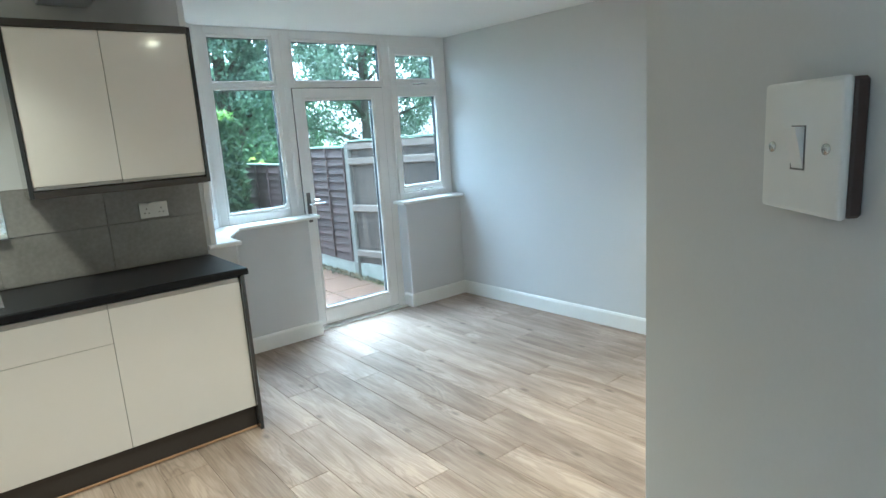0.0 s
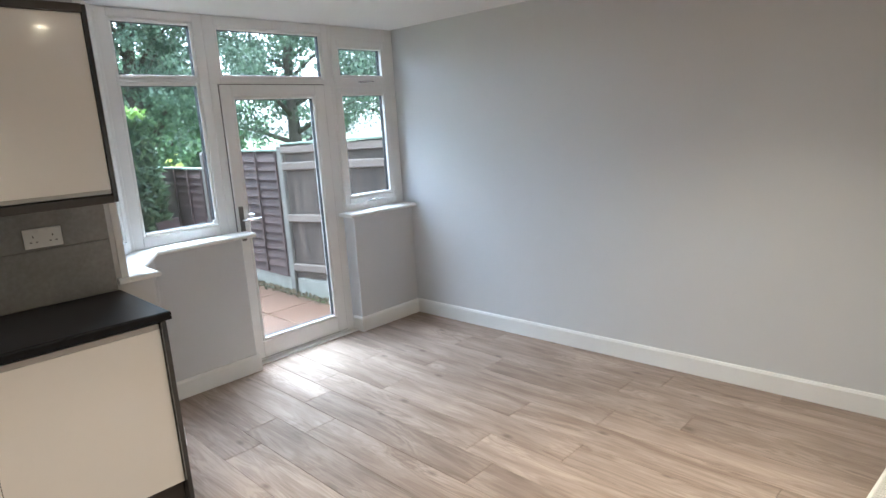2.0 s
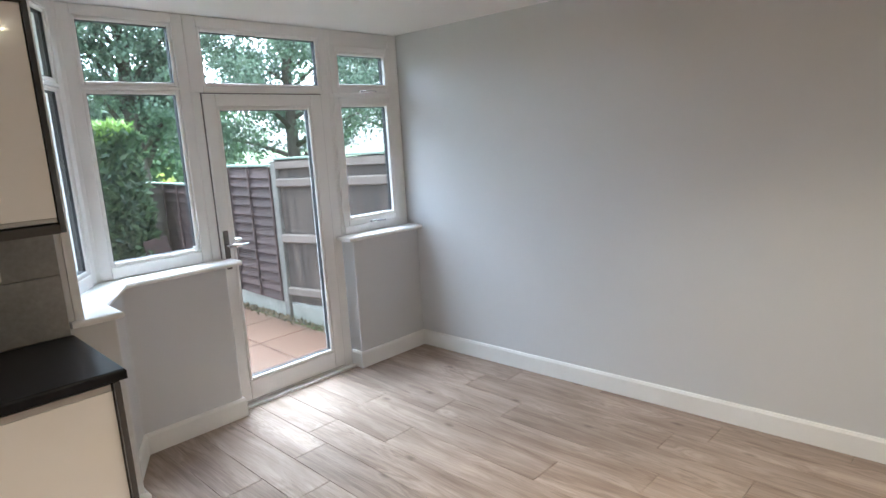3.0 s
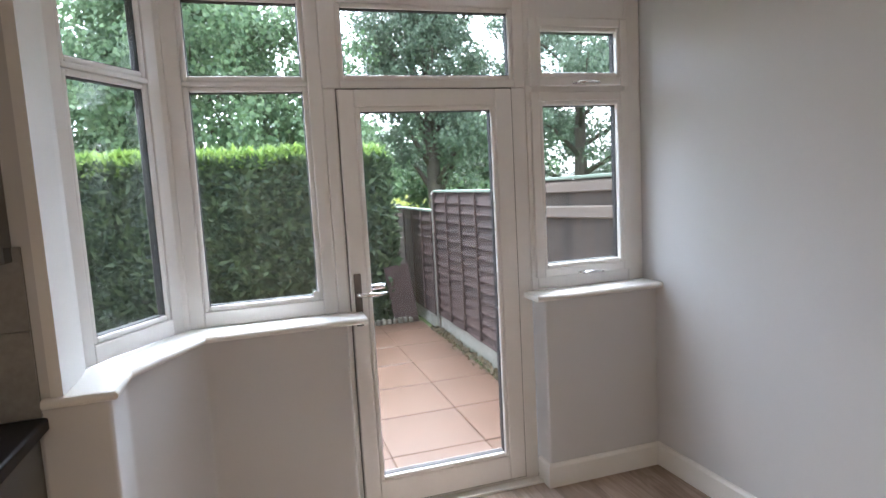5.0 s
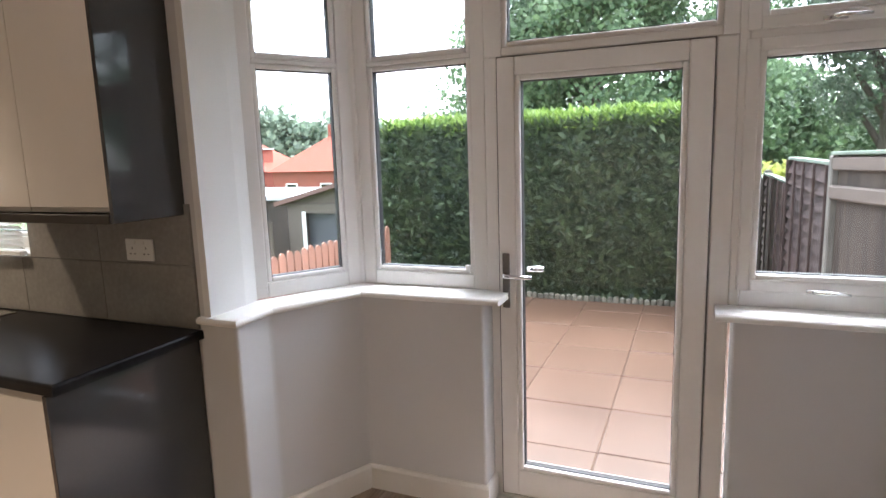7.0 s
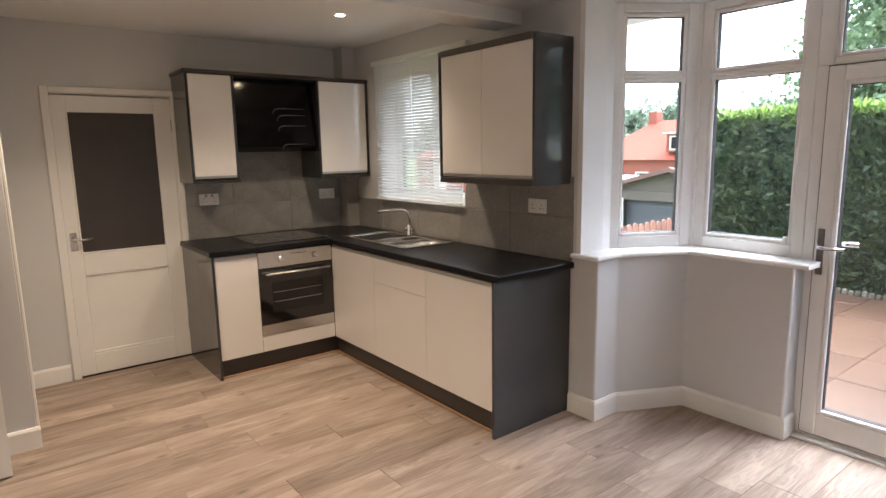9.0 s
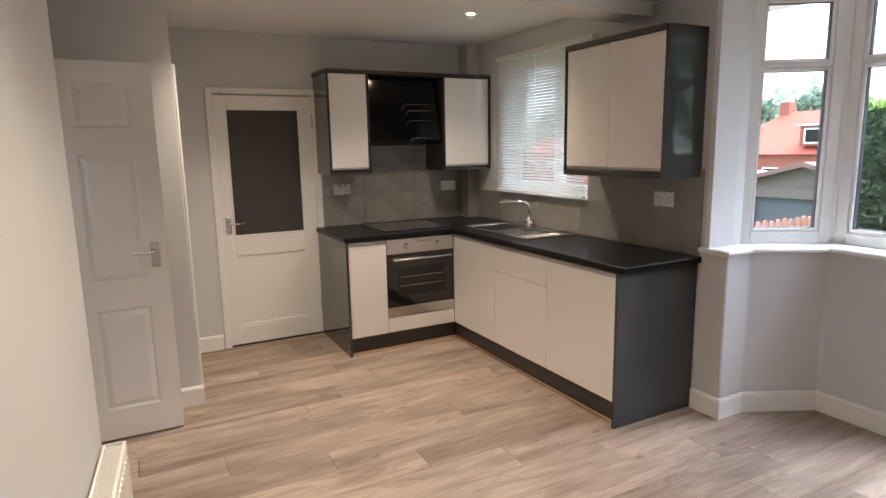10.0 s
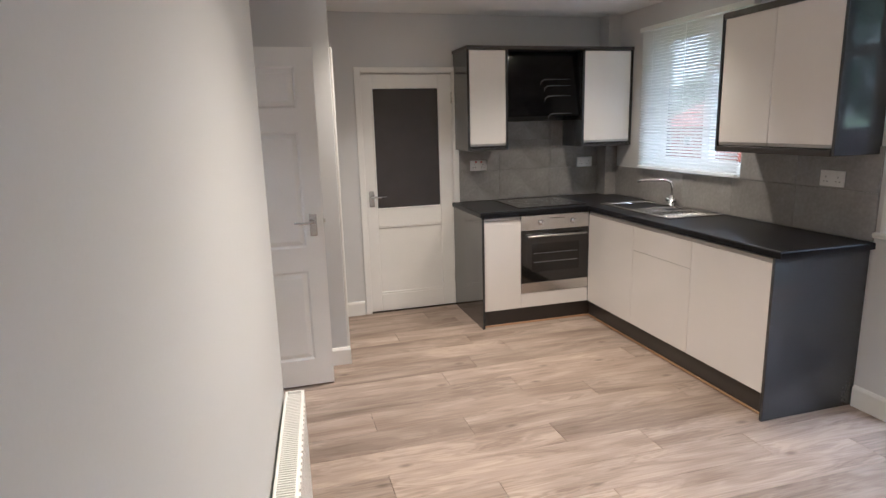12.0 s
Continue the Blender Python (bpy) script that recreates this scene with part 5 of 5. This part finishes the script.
garage()
sh = thing("shed", "low outbuilding with a pale flat roof", "shed")
part("wall", boxes((-12.5, -6.6, 15.0, 19.0, -2.0, 0.42)), CLOSEBOARD, sh)
part("roof", boxes((-12.7, -6.4, 14.8, 19.2, 0.42, 0.55), bevel=0.02), FELT, sh)
nf = thing("neighbour_fence", "grey-brown boundary fence beside the garage", "fence")
for k in range(14):
    part("board", boxes((-9.6 + k * 0.235, -9.6 + k * 0.235 + 0.228, 12.4, 12.43, -1.8, 0.12 + 0.02 * math.sin(k * 2.0))), CLOSEBOARD, nf)


def house(cx, cy, label, hipped=True):
    h = thing("house", label, "house", "red-roofed houses")
    m = pose(cx, cy, 0)
    gz = ground_height(cx, cy) - 0.4
    ez, rz, wx, wy = gz + 5.1, gz + 8.0, 5.2, 4.0
    part("wall", boxes((cx - wx, cx + wx, cy - wy, cy + wy, gz, ez)), BRICK, h)
    bm = bmesh.new()
    e = [bm.verts.new((cx + sx * (wx + 0.35), cy + sy * (wy + 0.35), ez - 0.1)) for sx, sy in ((-1, -1), (1, -1), (1, 1), (-1, 1))]
    r = [bm.verts.new((cx - wx * 0.35, cy, rz)), bm.verts.new((cx + wx * 0.35, cy, rz))]
    bm.faces.new((e[0], e[1], r[1], r[0]))
    bm.faces.new((e[2], e[3], r[0], r[1]))
    bm.faces.new((e[1], e[2], r[1]))
    bm.faces.new((e[3], e[0], r[0]))
    bm.faces.new(e[::-1])
    roof = part("roof", bm, ROOFRED, h)
    part("chimney", boxes((cx - 2.2, cx - 1.5, cy - 0.4, cy + 0.4, rz - 0.8, rz + 0.7)), BRICK, roof)
    dm = part("dormer", boxes((cx + 1.7, cx + 4.6, cy - wy - 0.05, cy - 0.2, ez + 0.45, ez + 1.75)), BRICK, h)
    part("dormer_roof", boxes((cx + 1.5, cx + 4.8, cy - wy - 0.25, cy - 0.2, ez + 1.75, ez + 1.88)), FELT, dm)
    for wx0, wz in ((cx + 2.0, ez + 0.6), (cx + 3.3, ez + 0.6), (cx - 4.0, gz + 3.1), (cx - 0.8, gz + 3.1), (cx + 2.2, gz + 3.1), (cx - 4.0, gz + 0.9), (cx + 2.2, gz + 0.9)):
        y = cy - wy - (0.06 if wz > ez else 0.01)
        wd = part("window", frame_bars(wx0, wx0 + 1.1, wz, wz + 1.0, 0.09, y - 0.05, y, 0), WHITE, h)
        part("pane", boxes((wx0 + 0.09, wx0 + 1.01, y - 0.03, y - 0.01, wz + 0.09, wz + 0.91)), BLACKGLASS, wd)
    return h


house(-23.0, 44.0, "red brick house with an orange tiled hipped roof and dormer")
house(-36.5, 45.0, "red brick house with an orange tiled hipped roof and dormer")
house(-50.0, 46.0, "red brick house with an orange tiled hipped roof and dormer")

# ---- pieces of walls, floors and paving ----
tile_cache = {}


def piece(name, key, size, material, parent, loc, bevel):
    """One slab of the given size round its own centre, sharing its mesh with its equals."""
    k = (name,) + tuple(round(s, 3) for s in size)
    if k not in tile_cache:
        sx, sy, sz = (s / 2 for s in size)
        tile_cache[k] = mesh_of(name, boxes((-sx, sx, -sy, sy, -sz, sz), bevel=bevel), material)
    o = new(name, tile_cache[k])
    o.parent = parent
    o.location = loc
    return o


J = 0.0025
# splashback tiles
for z0, z1 in ((0.906, 1.155), (1.155, 1.405), (1.405, 1.655)):
    y = 1.60
    for wy in (0.39, 0.48, 0.46):
        piece("tile", 0, (0.008, wy - J, z1 - z0 - J), TILE, tiles_w, (W + 0.008, y + wy / 2, (z0 + z1) / 2), 0.0008)
        y += wy
x = -1.50
for k, wx in enumerate((0.40, 0.50, 0.50, 0.50, 0.50)):
    piece("tile", 0, (wx - J, 0.008, 0.2465), TILE, tiles_n, (x + wx / 2, N - 0.008, 1.0305), 0.0008)
    x += wx
x = -0.04
for k, wx in enumerate((0.44, 0.50)):
    piece("tile", 0, (wx - J, 0.008, 0.2325), TILE, tiles_n, (x + wx / 2, N - 0.008, 1.2735), 0.0008)
    x += wx

# floor boards, running north and south
BW, BL = 0.205, 1.30
known = {-2: 1.0, -1: 1.41, 0: 1.81, -3: 0.53, -4: 1.44, -5: 1.05, 1: 0.967, 8: 1.872, 11: 1.552, 10: 1.095, 7: 1.404, 6: 1.83}
pick = random.Random(8)
for k in range(-12, 14):
    x0 = 0.74 + k * BW
    x1 = x0 + BW
    xa, xb = max(x0, W), min(x1, 3.56)
    if xb - xa < 0.01:
        continue
    y = known.get(k, pick.uniform(0, BL)) - 4 * BL
    while y < 3.70:
        ya, yb = max(y, -1.6), min(y + BL, 3.70)
        if yb - ya > 0.02:
            piece("board", 0, (xb - xa - 0.0012, yb - ya - 0.0018, 0.0078), FLOORWOOD, floor, ((xa + xb) / 2, (ya + yb) / 2, -0.004), 0.0018)
        y += BL

# patio slabs
random.seed(3)
sx0 = 2.185 - 0.615 * 5
for i in range(8):
    for j in range(7):
        x0, y0 = sx0 + 0.615 * i, 3.97 + 0.615 * j
        x1, y1 = min(x0 + 0.615, 3.34), min(y0 + 0.615, 8.05)
        x0 = max(x0, -0.72)
        if x1 - x0 < 0.05 or y1 - y0 < 0.05:
            continue
        o = piece("slab", 0, (x1 - x0 - 0.006, y1 - y0 - 0.006, 0.045), SLAB, patio, ((x0 + x1) / 2, (y0 + y1) / 2, G - 0.024 + random.uniform(-0.003, 0.003)), 0.006)
        o.rotation_euler = (random.uniform(-0.005, 0.005), random.uniform(-0.005, 0.005), random.uniform(-0.004, 0.004))
